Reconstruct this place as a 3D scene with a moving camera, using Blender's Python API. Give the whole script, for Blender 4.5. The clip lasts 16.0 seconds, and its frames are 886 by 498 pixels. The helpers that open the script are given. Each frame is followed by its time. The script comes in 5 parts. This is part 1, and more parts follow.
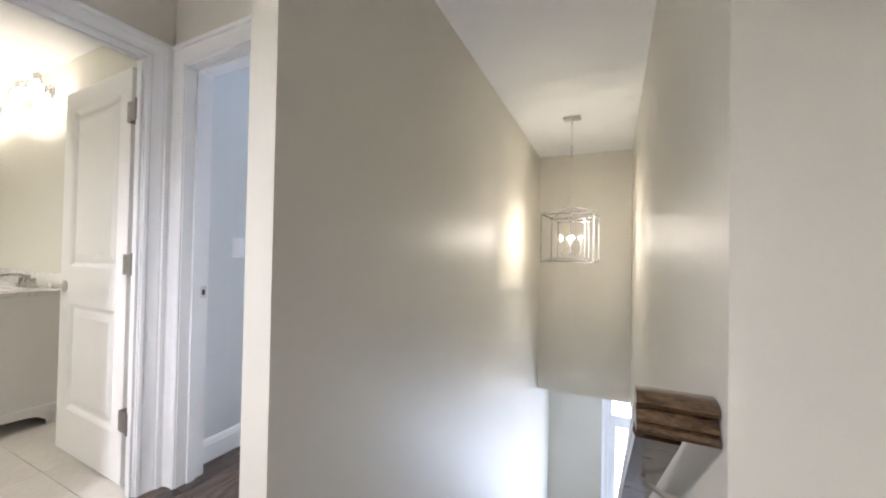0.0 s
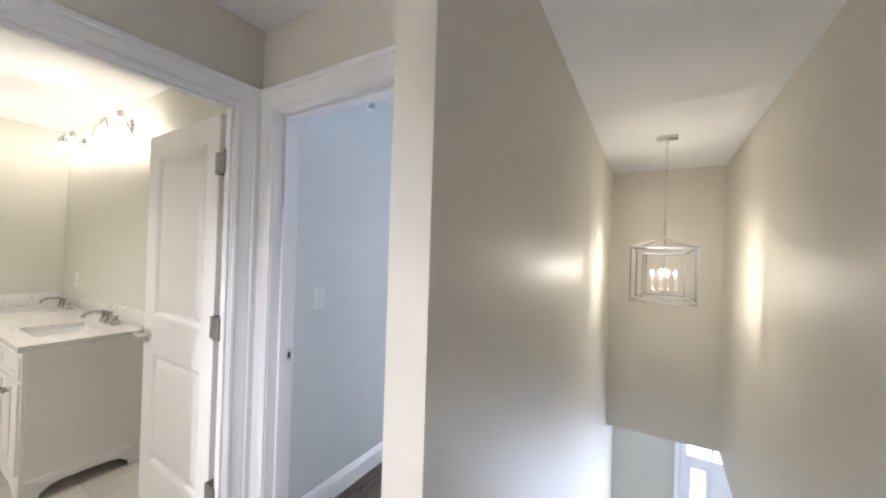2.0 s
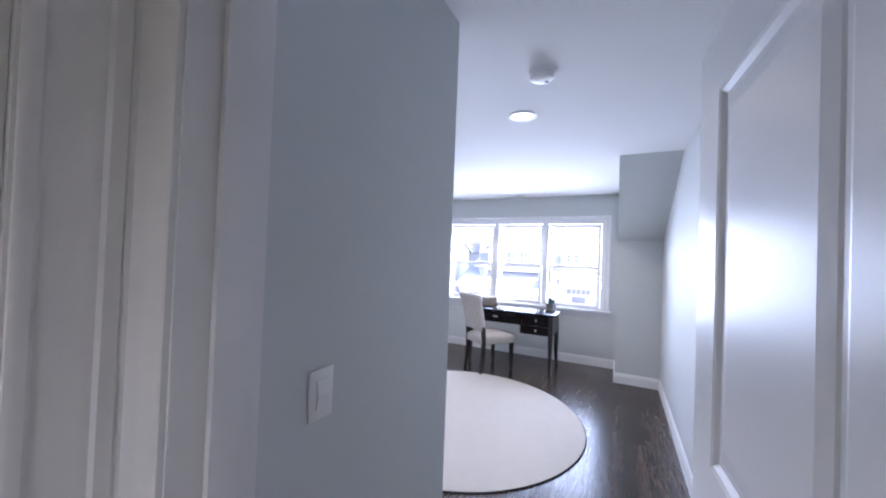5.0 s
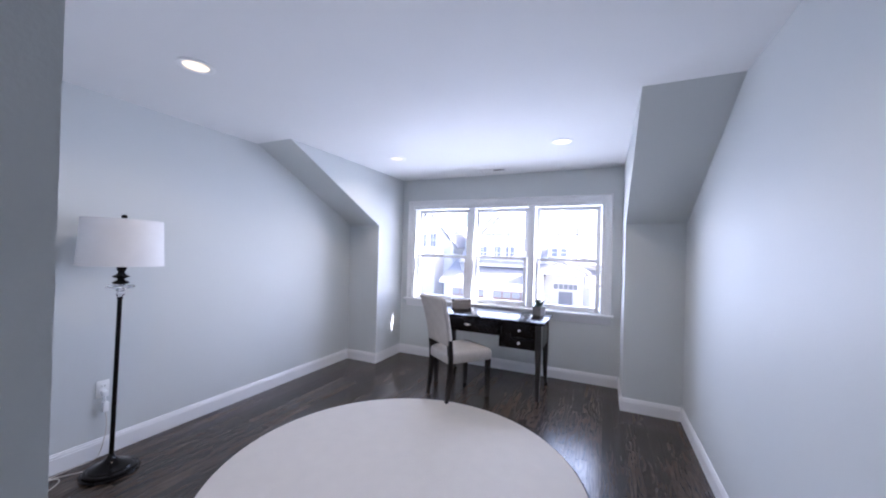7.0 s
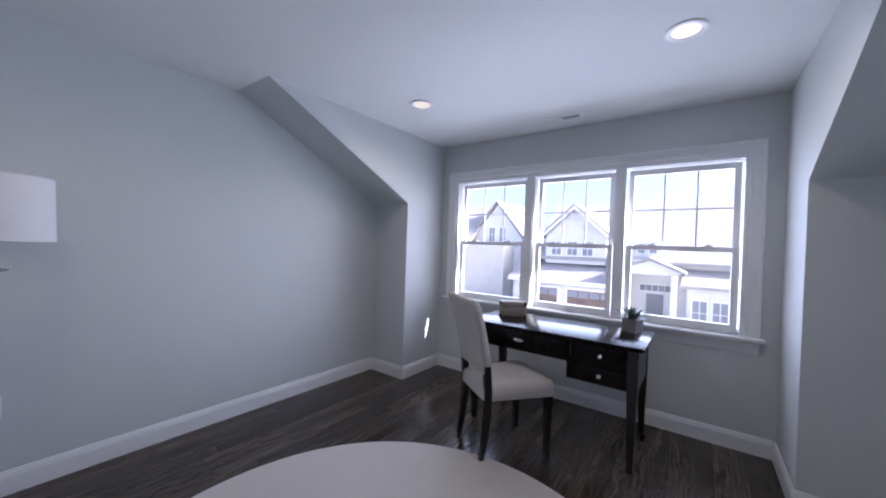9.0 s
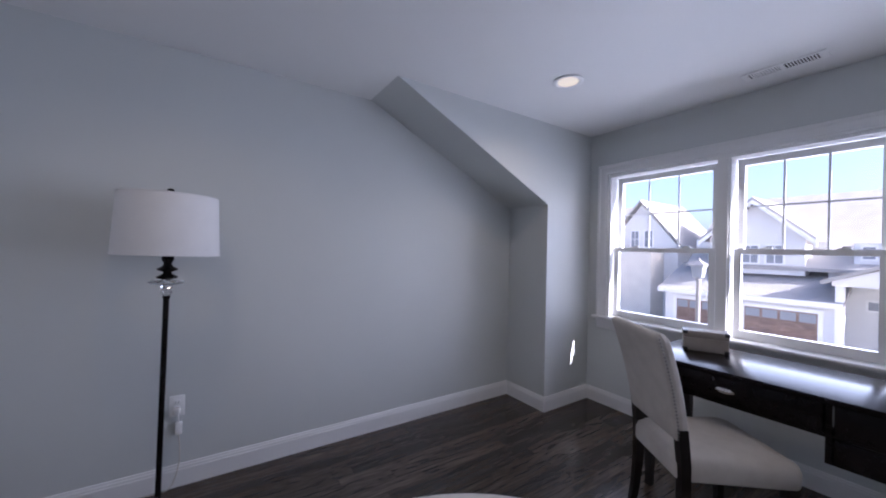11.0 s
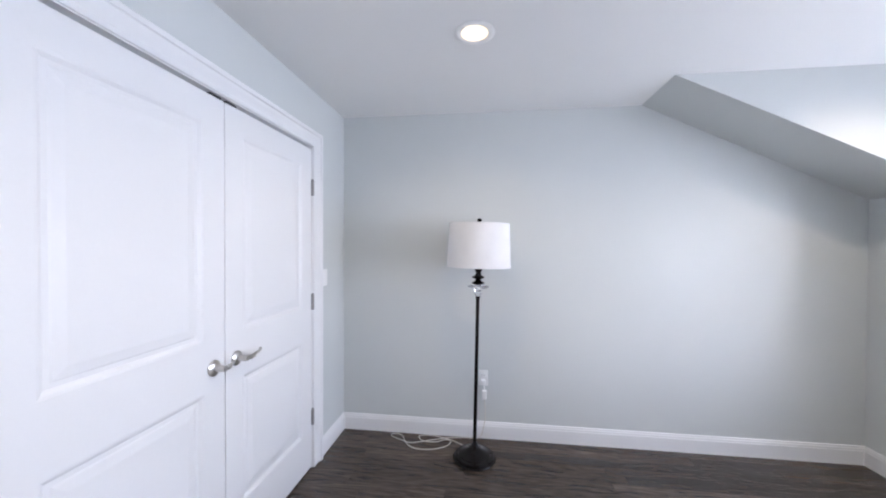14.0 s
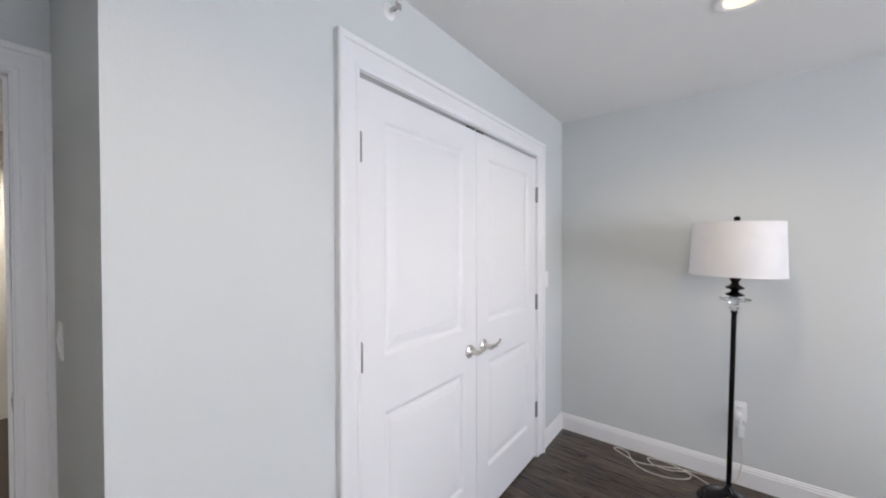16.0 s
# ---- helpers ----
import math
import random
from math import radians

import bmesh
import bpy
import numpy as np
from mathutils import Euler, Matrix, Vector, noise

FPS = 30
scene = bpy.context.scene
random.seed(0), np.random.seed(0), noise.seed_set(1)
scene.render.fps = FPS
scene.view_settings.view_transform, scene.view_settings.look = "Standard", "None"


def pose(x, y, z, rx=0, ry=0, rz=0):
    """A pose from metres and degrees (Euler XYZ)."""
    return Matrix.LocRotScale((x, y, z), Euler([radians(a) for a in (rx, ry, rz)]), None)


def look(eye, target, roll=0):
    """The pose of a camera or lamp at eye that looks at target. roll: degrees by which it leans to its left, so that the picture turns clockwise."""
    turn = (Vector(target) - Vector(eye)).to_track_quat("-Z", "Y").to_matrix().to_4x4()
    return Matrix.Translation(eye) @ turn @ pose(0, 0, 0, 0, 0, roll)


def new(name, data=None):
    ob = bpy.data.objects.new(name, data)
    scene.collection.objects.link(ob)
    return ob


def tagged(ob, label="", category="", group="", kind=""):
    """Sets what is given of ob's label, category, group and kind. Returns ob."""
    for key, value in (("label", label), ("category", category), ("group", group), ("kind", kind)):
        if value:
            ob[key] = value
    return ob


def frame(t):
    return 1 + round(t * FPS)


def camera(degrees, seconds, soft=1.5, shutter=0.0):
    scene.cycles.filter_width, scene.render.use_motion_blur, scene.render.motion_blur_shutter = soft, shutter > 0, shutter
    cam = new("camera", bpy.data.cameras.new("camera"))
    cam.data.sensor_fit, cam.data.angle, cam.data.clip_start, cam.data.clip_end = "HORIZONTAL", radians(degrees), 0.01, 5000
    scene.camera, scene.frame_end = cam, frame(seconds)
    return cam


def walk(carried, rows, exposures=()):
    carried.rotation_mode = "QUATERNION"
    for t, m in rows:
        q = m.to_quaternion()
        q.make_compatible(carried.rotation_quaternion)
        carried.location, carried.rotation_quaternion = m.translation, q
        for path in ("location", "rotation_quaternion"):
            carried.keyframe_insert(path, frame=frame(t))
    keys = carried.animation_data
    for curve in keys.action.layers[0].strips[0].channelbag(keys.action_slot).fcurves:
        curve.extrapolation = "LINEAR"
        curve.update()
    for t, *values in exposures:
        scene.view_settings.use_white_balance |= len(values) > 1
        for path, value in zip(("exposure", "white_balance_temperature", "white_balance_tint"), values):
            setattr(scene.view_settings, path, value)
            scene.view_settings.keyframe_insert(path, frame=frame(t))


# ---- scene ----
cam = camera(103.1, 16.0, soft=2.0)
# seconds, stops, kelvin, tint
EXPOSURES = [(0.0, 4.65, 5600, 17), (1.5, 4.6, 5600, 17), (3.2, 4.2, 5450, 18), (5.3, 3.22, 5430, 22), (6.5, 3.02, 5480, 22), (8.2, 2.40, 5540, 22), (10.5, 1.75, 5600, 24), (11.0, 1.85, 5650, 24), (11.5, 2.12, 5750, 23), (12.0, 2.52, 5830, 21), (12.5, 2.93, 5920, 20), (14.5, 3.18, 6080, 17), (16.0, 3.04, 6500, 16)]
PATH = [
    # seconds, x, y, z, yaw, pitch, roll
    (0.0, -0.964, 1.253, 1.152, 25.02, 0.81, 1.01),
    (0.5, -1.052, 1.262, 1.229, 25.26, 0.75, 1.21),
    (1.0, -1.128, 1.242, 1.321, 26.58, 0.75, 1.40),
    (1.5, -1.240, 1.257, 1.389, 28.39, 0.53, 1.56),
    (2.0, -1.380, 1.294, 1.448, 30.33, 0.32, 1.75),
    (2.5, -1.549, 1.330, 1.480, 32.30, 0.44, 1.77),
    (3.0, -1.721, 1.392, 1.495, 33.52, 0.74, 1.90),
    (3.2, -1.782, 1.425, 1.505, 33.90, 0.70, 1.90),
    (5.3, -2.375, 2.152, 1.494, 25.65, 1.03, 2.00),
    (5.5, -2.399, 2.251, 1.492, 25.10, 1.06, 1.90),
    (6.0, -2.484, 2.549, 1.459, 23.29, 1.08, 1.82),
    (6.5, -2.528, 2.853, 1.457, 22.60, 0.69, 1.40),
    (7.0, -2.530, 3.165, 1.450, 24.66, 0.37, 1.60),
    (7.5, -2.584, 3.473, 1.430, 26.85, 0.29, 1.60),
    (8.0, -2.654, 3.770, 1.402, 28.59, 0.11, 1.60),
    (8.2, -2.667, 3.900, 1.385, 29.86, -0.20, 1.80),
    (10.5, -3.117, 4.557, 1.332, 50.87, 0.32, 1.20),
    (11.0, -3.151, 4.532, 1.358, 56.63, 0.03, 1.20),
    (11.5, -3.126, 4.548, 1.383, 64.18, -0.54, 1.50),
    (12.0, -3.140, 4.470, 1.390, 69.76, -0.49, 1.10),
    (12.5, -3.089, 4.412, 1.409, 76.17, -0.63, 0.90),
    (13.0, -3.024, 4.380, 1.416, 82.62, -0.26, 0.70),
    (13.5, -2.989, 4.408, 1.430, 89.91, -0.43, 0.50),
    (14.0, -2.953, 4.413, 1.447, 97.15, -0.63, 0.20),
    (14.5, -2.929, 4.397, 1.457, 104.65, -0.80, 0.30),
    (15.0, -2.893, 4.347, 1.452, 112.15, -0.63, 0.20),
    (15.5, -2.839, 4.309, 1.462, 119.90, -0.63, 0.10),
    (16.0, -2.796, 4.276, 1.474, 127.95, -0.72, -0.10),
]
walk(cam, [(t, pose(x, y, z, 90 + pitch, 0, yaw) @ pose(0, 0, 0, 0, 0, lean)) for t, x, y, z, yaw, pitch, lean in PATH], EXPOSURES)

# ---- plan, in metres ----
H = 2.44                                        # ceiling height
XL, XR, YC, YW = -5.605, -1.87, 3.293, 7.495    # bedroom: lamp wall, stair side wall, closet wall, window wall
XDL, XDR, Y1, Y2, ZK = -5.155, -2.352, 5.49, 6.907, 1.755  # dormer cheeks, top and foot of the slopes, knee wall height
XC = -2.932                                     # entry passage wall
XB, YD = -2.94, 2.266                           # hall: bathroom wall, bedroom door wall
XSL, XSR, YS, YT = -1.772, -0.701, 5.968, 2.0   # stairwell sides, far wall, top nosing
LOW = -3.2                                      # lower floor
WX0, WX1, WZ0, WZ1 = -4.97, -2.54, 0.79, 2.05   # window opening

# ---- world, sun, lamps, exposure ----
SUN_AZ, SUN_EL = math.radians(79.5), math.radians(24.5)   # from +y towards +x
world = bpy.data.worlds.new("sky")
scene.world = world
world.use_nodes = True
wn = world.node_tree.nodes
sky = wn.new("ShaderNodeTexSky")
sky.sky_type, sky.sun_disc = "NISHITA", False
sky.sun_elevation, sky.sun_rotation = SUN_EL, SUN_AZ
sky.dust_density, sky.air_density = 4.0, 0.6
wn["Background"].inputs["Strength"].default_value = 0.15
world.node_tree.links.new(sky.outputs[0], wn["Background"].inputs[0])


def lamp(name, kind, energy, colour, place, **more):
    data = bpy.data.lights.new(name, kind)
    data.energy, data.color = energy, colour
    for key, value in more.items():
        if key == "size":
            data.shape, data.size, data.size_y = "RECTANGLE", value[0], value[1]
        elif key == "radius":
            data.shadow_soft_size = value
        elif key == "spread":
            data.spread = math.radians(value)
        elif key == "spot":
            data.spot_size, data.spot_blend = math.radians(value), 0.6
    ob = new(name, data)
    ob.matrix_world = place
    return ob


sun_dir = Vector((math.sin(SUN_AZ) * math.cos(SUN_EL), math.cos(SUN_AZ) * math.cos(SUN_EL), math.sin(SUN_EL)))
sun = lamp("sun", "SUN", 4.2, (1.0, 0.95, 0.88), look(sun_dir * 50, (0, 0, 0)))
sun.data.angle = math.radians(0.6)
WARM = (1.0, 0.86, 0.62)
CAN = (1.0, 0.82, 0.56)
# daylight that comes in by the window opening and by the entrance below
lamp("window_daylight", "AREA", 10.0, (0.80, 0.88, 1.0), look(((WX0 + WX1) / 2, YW + 0.158, 1.42), ((WX0 + WX1) / 2, 0, 1.42)), size=(2.38, 1.2), spread=150)
lamp("entrance_daylight", "AREA", 5.5, (0.84, 0.92, 1.0), look((-0.09, 7.03, -1.9), (-0.9, 3.0, -1.0)), size=(1.5, 2.1))

PEND, BATHW = 0.29, 1.0                          # watts of one pendant bulb, of one vanity light

# ---- materials ----


def material(name, colour, rough=0.5, metal=0.0, var=0.06, scale=3.0, fine=60.0, bump=0.02, spec=0.5, coat=0.0):
    """Plain painted or solid stuff: two scales of variation in tone and roughness, and a fine relief."""
    m = bpy.data.materials.new(name)
    m.use_nodes = True
    n, l = m.node_tree.nodes, m.node_tree.links
    b = n["Principled BSDF"]
    b.inputs["Metallic"].default_value = metal
    b.inputs["Specular IOR Level"].default_value = spec
    b.inputs["Coat Weight"].default_value = coat
    tc = n.new("ShaderNodeTexCoord")
    big, small = n.new("ShaderNodeTexNoise"), n.new("ShaderNodeTexNoise")
    big.inputs["Scale"].default_value, small.inputs["Scale"].default_value = scale, fine
    big.inputs["Detail"].default_value, small.inputs["Detail"].default_value = 4, 3
    for t in (big, small):
        l.new(tc.outputs["Object"], t.inputs["Vector"])
    mix = n.new("ShaderNodeMix")
    mix.data_type = "FLOAT"
    mix.inputs[0].default_value = 0.35
    l.new(big.outputs["Fac"], mix.inputs[2])
    l.new(small.outputs["Fac"], mix.inputs[3])
    ramp = n.new("ShaderNodeValToRGB")
    ramp.color_ramp.elements[0].position, ramp.color_ramp.elements[1].position = 0.3, 0.7
    ramp.color_ramp.elements[0].color = (*[c * (1 - var) for c in colour], 1)
    ramp.color_ramp.elements[1].color = (*[min(1, c * (1 + var)) for c in colour], 1)
    l.new(mix.outputs[0], ramp.inputs[0])
    l.new(ramp.outputs[0], b.inputs["Base Color"])
    rr = n.new("ShaderNodeMapRange")
    rr.inputs[3].default_value, rr.inputs[4].default_value = max(0.02, rough - 0.06), min(1, rough + 0.06)
    l.new(big.outputs["Fac"], rr.inputs[0])
    l.new(rr.outputs[0], b.inputs["Roughness"])
    if bump:
        bp = n.new("ShaderNodeBump")
        bp.inputs["Strength"].default_value, bp.inputs["Distance"].default_value = bump * 5, 0.002
        l.new(small.outputs["Fac"], bp.inputs["Height"])
        l.new(bp.outputs[0], b.inputs["Normal"])
    return m


def glowing(name, colour, strength):
    m = material(name, (0.9, 0.88, 0.82), 0.4, bump=0)
    b = m.node_tree.nodes["Principled BSDF"]
    b.inputs["Emission Color"].default_value = (*colour, 1)
    b.inputs["Emission Strength"].default_value = strength
    return m


def glass(name, tint=(1, 1, 1), rough=0.0, ior=1.45):
    m = bpy.data.materials.new(name)
    m.use_nodes = True
    b = m.node_tree.nodes["Principled BSDF"]
    b.inputs["Base Color"].default_value = (*tint, 1)
    b.inputs["Transmission Weight"].default_value = 1.0
    b.inputs["Roughness"].default_value = rough
    b.inputs["IOR"].default_value = ior
    return m


def pane_glass(name):
    """Thin window glass: clear, with a weak sharp reflection."""
    m = bpy.data.materials.new(name)
    m.use_nodes = True
    n, l = m.node_tree.nodes, m.node_tree.links
    clear, gloss, mix, fr = (n.new("ShaderNode" + k) for k in ("BsdfTransparent", "BsdfGlossy", "MixShader", "Fresnel"))
    gloss.inputs["Roughness"].default_value = 0.02
    fr.inputs["IOR"].default_value = 1.3
    l.new(fr.outputs[0], mix.inputs[0])
    l.new(clear.outputs[0], mix.inputs[1])
    l.new(gloss.outputs[0], mix.inputs[2])
    l.new(mix.outputs[0], n["Material Output"].inputs[0])
    return m


def wood(name, dark, light, rough=0.3, stretch=(14, 14, 1.0), scale=4.0, bump=0.15, coat=0.0, per_piece=0.0, swirl=1.2, figure=0.0):
    """Stained timber whose grain runs along the object's z (stretch says along which axis it is drawn out)."""
    m = bpy.data.materials.new(name)
    m.use_nodes = True
    n, l = m.node_tree.nodes, m.node_tree.links
    b = n["Principled BSDF"]
    tc, mp = n.new("ShaderNodeTexCoord"), n.new("ShaderNodeMapping")
    mp.inputs["Scale"].default_value = stretch
    info = n.new("ShaderNodeObjectInfo")
    off = n.new("ShaderNodeVectorMath")
    off.operation = "MULTIPLY_ADD"
    off.inputs[1].default_value = (37, 23, 51)
    l.new(info.outputs["Random"], off.inputs[0])
    l.new(tc.outputs["Object"], off.inputs[2])
    l.new(off.outputs[0], mp.inputs["Vector"])
    grain, fine = n.new("ShaderNodeTexNoise"), n.new("ShaderNodeTexNoise")
    grain.inputs["Scale"].default_value, grain.inputs["Detail"].default_value, grain.inputs["Distortion"].default_value = scale, 6, swirl
    fine.inputs["Scale"].default_value, fine.inputs["Detail"].default_value = scale * 7, 3
    l.new(mp.outputs[0], grain.inputs["Vector"])
    l.new(mp.outputs[0], fine.inputs["Vector"])
    mix = n.new("ShaderNodeMix")
    mix.data_type = "FLOAT"
    mix.inputs[0].default_value = 0.35
    l.new(grain.outputs["Fac"], mix.inputs[2])
    l.new(fine.outputs["Fac"], mix.inputs[3])
    if figure:
        # arched growth rings across each board
        wide, wave, both = n.new("ShaderNodeMapping"), n.new("ShaderNodeTexWave"), n.new("ShaderNodeMix")
        wide.inputs["Scale"].default_value = (1.0, 0.15, 1.0)
        l.new(off.outputs[0], wide.inputs["Vector"])
        wave.bands_direction = "X"
        for key, value in (("Scale", 9.0), ("Distortion", 24.0), ("Detail", 3.0), ("Detail Scale", 1.1)):
            wave.inputs[key].default_value = value
        l.new(wide.outputs[0], wave.inputs["Vector"])
        both.data_type = "FLOAT"
        both.inputs[0].default_value = figure
        l.new(mix.outputs[0], both.inputs[2])
        l.new(wave.outputs["Fac"], both.inputs[3])
        mix = both
    ramp = n.new("ShaderNodeValToRGB")
    e = ramp.color_ramp.elements
    e[0].position, e[1].position = (0.34, 0.66) if figure else (0.36, 0.66)
    e[0].color, e[1].color = (*dark, 1), (*light, 1)
    l.new(mix.outputs[0], ramp.inputs[0])
    tone = n.new("ShaderNodeHueSaturation")
    vr = n.new("ShaderNodeMapRange")
    vr.inputs[3].default_value, vr.inputs[4].default_value = 1 - per_piece, 1 + per_piece
    l.new(info.outputs["Random"], vr.inputs[0])
    l.new(vr.outputs[0], tone.inputs["Value"])
    l.new(ramp.outputs[0], tone.inputs["Color"])
    l.new(tone.outputs[0], b.inputs["Base Color"])
    rr = n.new("ShaderNodeMapRange")
    rr.inputs[3].default_value, rr.inputs[4].default_value = rough + 0.10, rough - 0.06
    l.new(mix.outputs[0], rr.inputs[0])
    l.new(rr.outputs[0], b.inputs["Roughness"])
    b.inputs["Coat Weight"].default_value = coat
    b.inputs["Coat Roughness"].default_value = 0.12
    bp = n.new("ShaderNodeBump")
    bp.inputs["Strength"].default_value, bp.inputs["Distance"].default_value = bump, 0.001
    l.new(mix.outputs[0], bp.inputs["Height"])
    l.new(bp.outputs[0], b.inputs["Normal"])
    return m


M_BLUE = material("bedroom_paint", (0.617, 0.640, 0.632), 0.58, var=0.025, scale=1.2, fine=220, bump=0.03)
M_GREIGE = material("hall_paint", (0.66, 0.632, 0.555), 0.50, var=0.03, scale=1.2, fine=220, bump=0.03, spec=0.30)
M_BATHWALL = material("bath_paint", (0.66, 0.65, 0.58), 0.42, var=0.025, scale=1.2, fine=220, bump=0.03)
M_CEIL = material("ceiling_paint", (0.80, 0.80, 0.79), 0.75, var=0.02, scale=1.5, fine=180, bump=0.03)
M_TRIM = material("white_trim", (0.82, 0.82, 0.82), 0.37, var=0.015, scale=2, fine=90, bump=0.01)
M_FLOOR = wood("dark_oak_floor", (0.019, 0.0138, 0.0110), (0.093, 0.069, 0.053), 0.21, stretch=(9, 0.9, 9), scale=2.2, bump=0.12, per_piece=0.40, swirl=2.0, figure=0.12)
M_GAP = material("floor_joint", (0.012, 0.009, 0.008), 0.6, bump=0)
M_LOWER = material("lower_floor", (0.10, 0.075, 0.06), 0.4, var=0.2)
M_PLASTIC = material("white_plastic", (0.84, 0.84, 0.83), 0.35, var=0.01, bump=0)

# ---- mesh helpers ----


def box(bm, x0, y0, z0, x1, y1, z1, bevel=0.0):
    made = bmesh.ops.create_cube(bm, size=1.0, matrix=Matrix.Translation(((x0 + x1) / 2, (y0 + y1) / 2, (z0 + z1) / 2)) @ Matrix.Diagonal((abs(x1 - x0), abs(y1 - y0), abs(z1 - z0), 1)))
    if bevel:
        edges = list({e for v in made["verts"] for e in v.link_edges})
        bmesh.ops.bevel(bm, geom=edges, offset=bevel, segments=2, affect="EDGES", profile=0.5)
    return bm


def boxes(*rows, bevel=0.0):
    bm = bmesh.new()
    for r in rows:
        box(bm, *r, bevel=bevel)
    return bm


def prism(bm, outline, x0, x1, axis="x"):
    """A solid with that closed outline, drawn out along an axis. The outline's pairs are the other two axes in xyz order."""
    def at(a, p):
        return {"x": (a, p[0], p[1]), "y": (p[0], a, p[1]), "z": (p[0], p[1], a)}[axis]
    lo, hi = [bm.verts.new(at(x0, p)) for p in outline], [bm.verts.new(at(x1, p)) for p in outline]
    bm.faces.new(lo)
    bm.faces.new(hi[::-1])
    for i in range(len(outline)):
        j = (i + 1) % len(outline)
        bm.faces.new((lo[j], lo[i], hi[i], hi[j]))
    bmesh.ops.recalc_face_normals(bm, faces=bm.faces)
    return bm


def rod(bm, a, b, r, r2=None, sides=12):
    """A round bar from a to b."""
    a, b = Vector(a), Vector(b)
    m = Matrix.Translation((a + b) / 2) @ (b - a).to_track_quat("Z", "Y").to_matrix().to_4x4()
    bmesh.ops.create_cone(bm, cap_ends=True, segments=sides, radius1=r, radius2=r if r2 is None else r2, depth=(b - a).length, matrix=m)
    return bm


def lathe(bm, profile, centre=(0, 0, 0), sides=32, m=None):
    """A turned shape from pairs of radius and height."""
    m = m or Matrix.Translation(centre)
    rings = []
    for r, z in profile:
        rings.append([bm.verts.new(m @ Vector((max(r, 1e-4) * math.cos(2 * math.pi * i / sides), max(r, 1e-4) * math.sin(2 * math.pi * i / sides), z))) for i in range(sides)])
    for lo, hi in zip(rings, rings[1:]):
        for i in range(sides):
            bm.faces.new((lo[i], lo[(i + 1) % sides], hi[(i + 1) % sides], hi[i]))
    bm.faces.new(rings[0][::-1])
    bm.faces.new(rings[-1])
    return bm


def tube(bm, points, r, sides=8):
    """A bent pipe through the points."""
    pts = [Vector(p) for p in points]
    rings = []
    for i, p in enumerate(pts):
        d = (pts[min(i + 1, len(pts) - 1)] - pts[max(i - 1, 0)]).normalized()
        q = d.to_track_quat("Z", "Y")
        rings.append([bm.verts.new(p + q @ Vector((r * math.cos(2 * math.pi * k / sides), r * math.sin(2 * math.pi * k / sides), 0))) for k in range(sides)])
    for lo, hi in zip(rings, rings[1:]):
        best = min(range(sides), key=lambda s: (lo[0].co - hi[s].co).length)
        for k in range(sides):
            bm.faces.new((lo[k], lo[(k + 1) % sides], hi[(best + k + 1) % sides], hi[(best + k) % sides]))
    bm.faces.new(rings[0][::-1])
    bm.faces.new(rings[-1])
    return bm


def mesh_of(name, bm, mat, smooth=None):
    bmesh.ops.recalc_face_normals(bm, faces=bm.faces)
    me = bpy.data.meshes.new(name)
    bm.to_mesh(me)
    bm.free()
    me.materials.append(mat)
    if smooth:
        me.polygons.foreach_set("use_smooth", [True] * len(me.polygons))
        me.set_sharp_from_angle(angle=math.radians(smooth))
    return me


def part(name, bm, mat, parent, label="", smooth=35, at=None):
    ob = new(name, mesh_of(name, bm, mat, smooth))
    ob.parent = parent
    if at is not None:
        ob.matrix_local = at
    return tagged(ob, label)


def setting(name, bm, mat, label="", category="", smooth=None):
    return tagged(new(name, mesh_of(name, bm, mat, smooth)), label, category, kind="structure")


def thing(name, label, category, place=None, group="", kind=""):
    ob = new(name)
    ob.empty_display_size = 0.1
    if place is not None:
        ob.matrix_world = place
    return tagged(ob, label, category, group, kind)


# ---- large structure ----
T = 0.12
setting("wall_left", boxes((XL - T, 2.37, 0, XL, 7.66, H)), M_BLUE, "pale blue-grey painted bedroom wall", "wall")
setting("wall_right", boxes((XR, YD + T, 0, -1.82, 7.66, H)), M_BLUE, "pale blue-grey painted bedroom wall", "wall")
for n, x0, x1 in (("wall_knee_left", XL, XDL), ("wall_knee_right", XDR, XR)):
    setting(n, prism(bmesh.new(), [(Y2, 0), (Y2, ZK), (Y1, H), (7.66, H), (7.66, 0)], x0, x1), M_BLUE, "pale blue-grey knee wall under a sloping dormer soffit", "wall")
setting("wall_window", boxes((XDL, YW, 0, XDR, 7.66, WZ0), (XDL, YW, WZ1, XDR, 7.66, H), (XDL, YW, WZ0, WX0, 7.66, WZ1), (WX1, YW, WZ0, XDR, 7.66, WZ1)), M_BLUE, "pale blue-grey painted wall round the window", "wall")
CX0, CX1, DZ, DZC = -5.100, -3.585, 2.052, 2.074  # closet: clear opening; height of the doorways, of the closet's
BX0, BX1 = -2.835, -2.054                        # bedroom door: clear opening
BY0, BY1, TB2 = 1.372, 2.142, 0.054              # bathroom door: clear opening, wall thickness
RO = 0.0185                                      # the rough opening is that much wider


def wall_with_door(a, b, o0, o1, top=DZ):
    """The outline of a wall from a to b with a doorway."""
    return [(a, 0), (a, H), (b, H), (b, 0), (o1 + RO, 0), (o1 + RO, top + RO), (o0 - RO, top + RO), (o0 - RO, 0)]


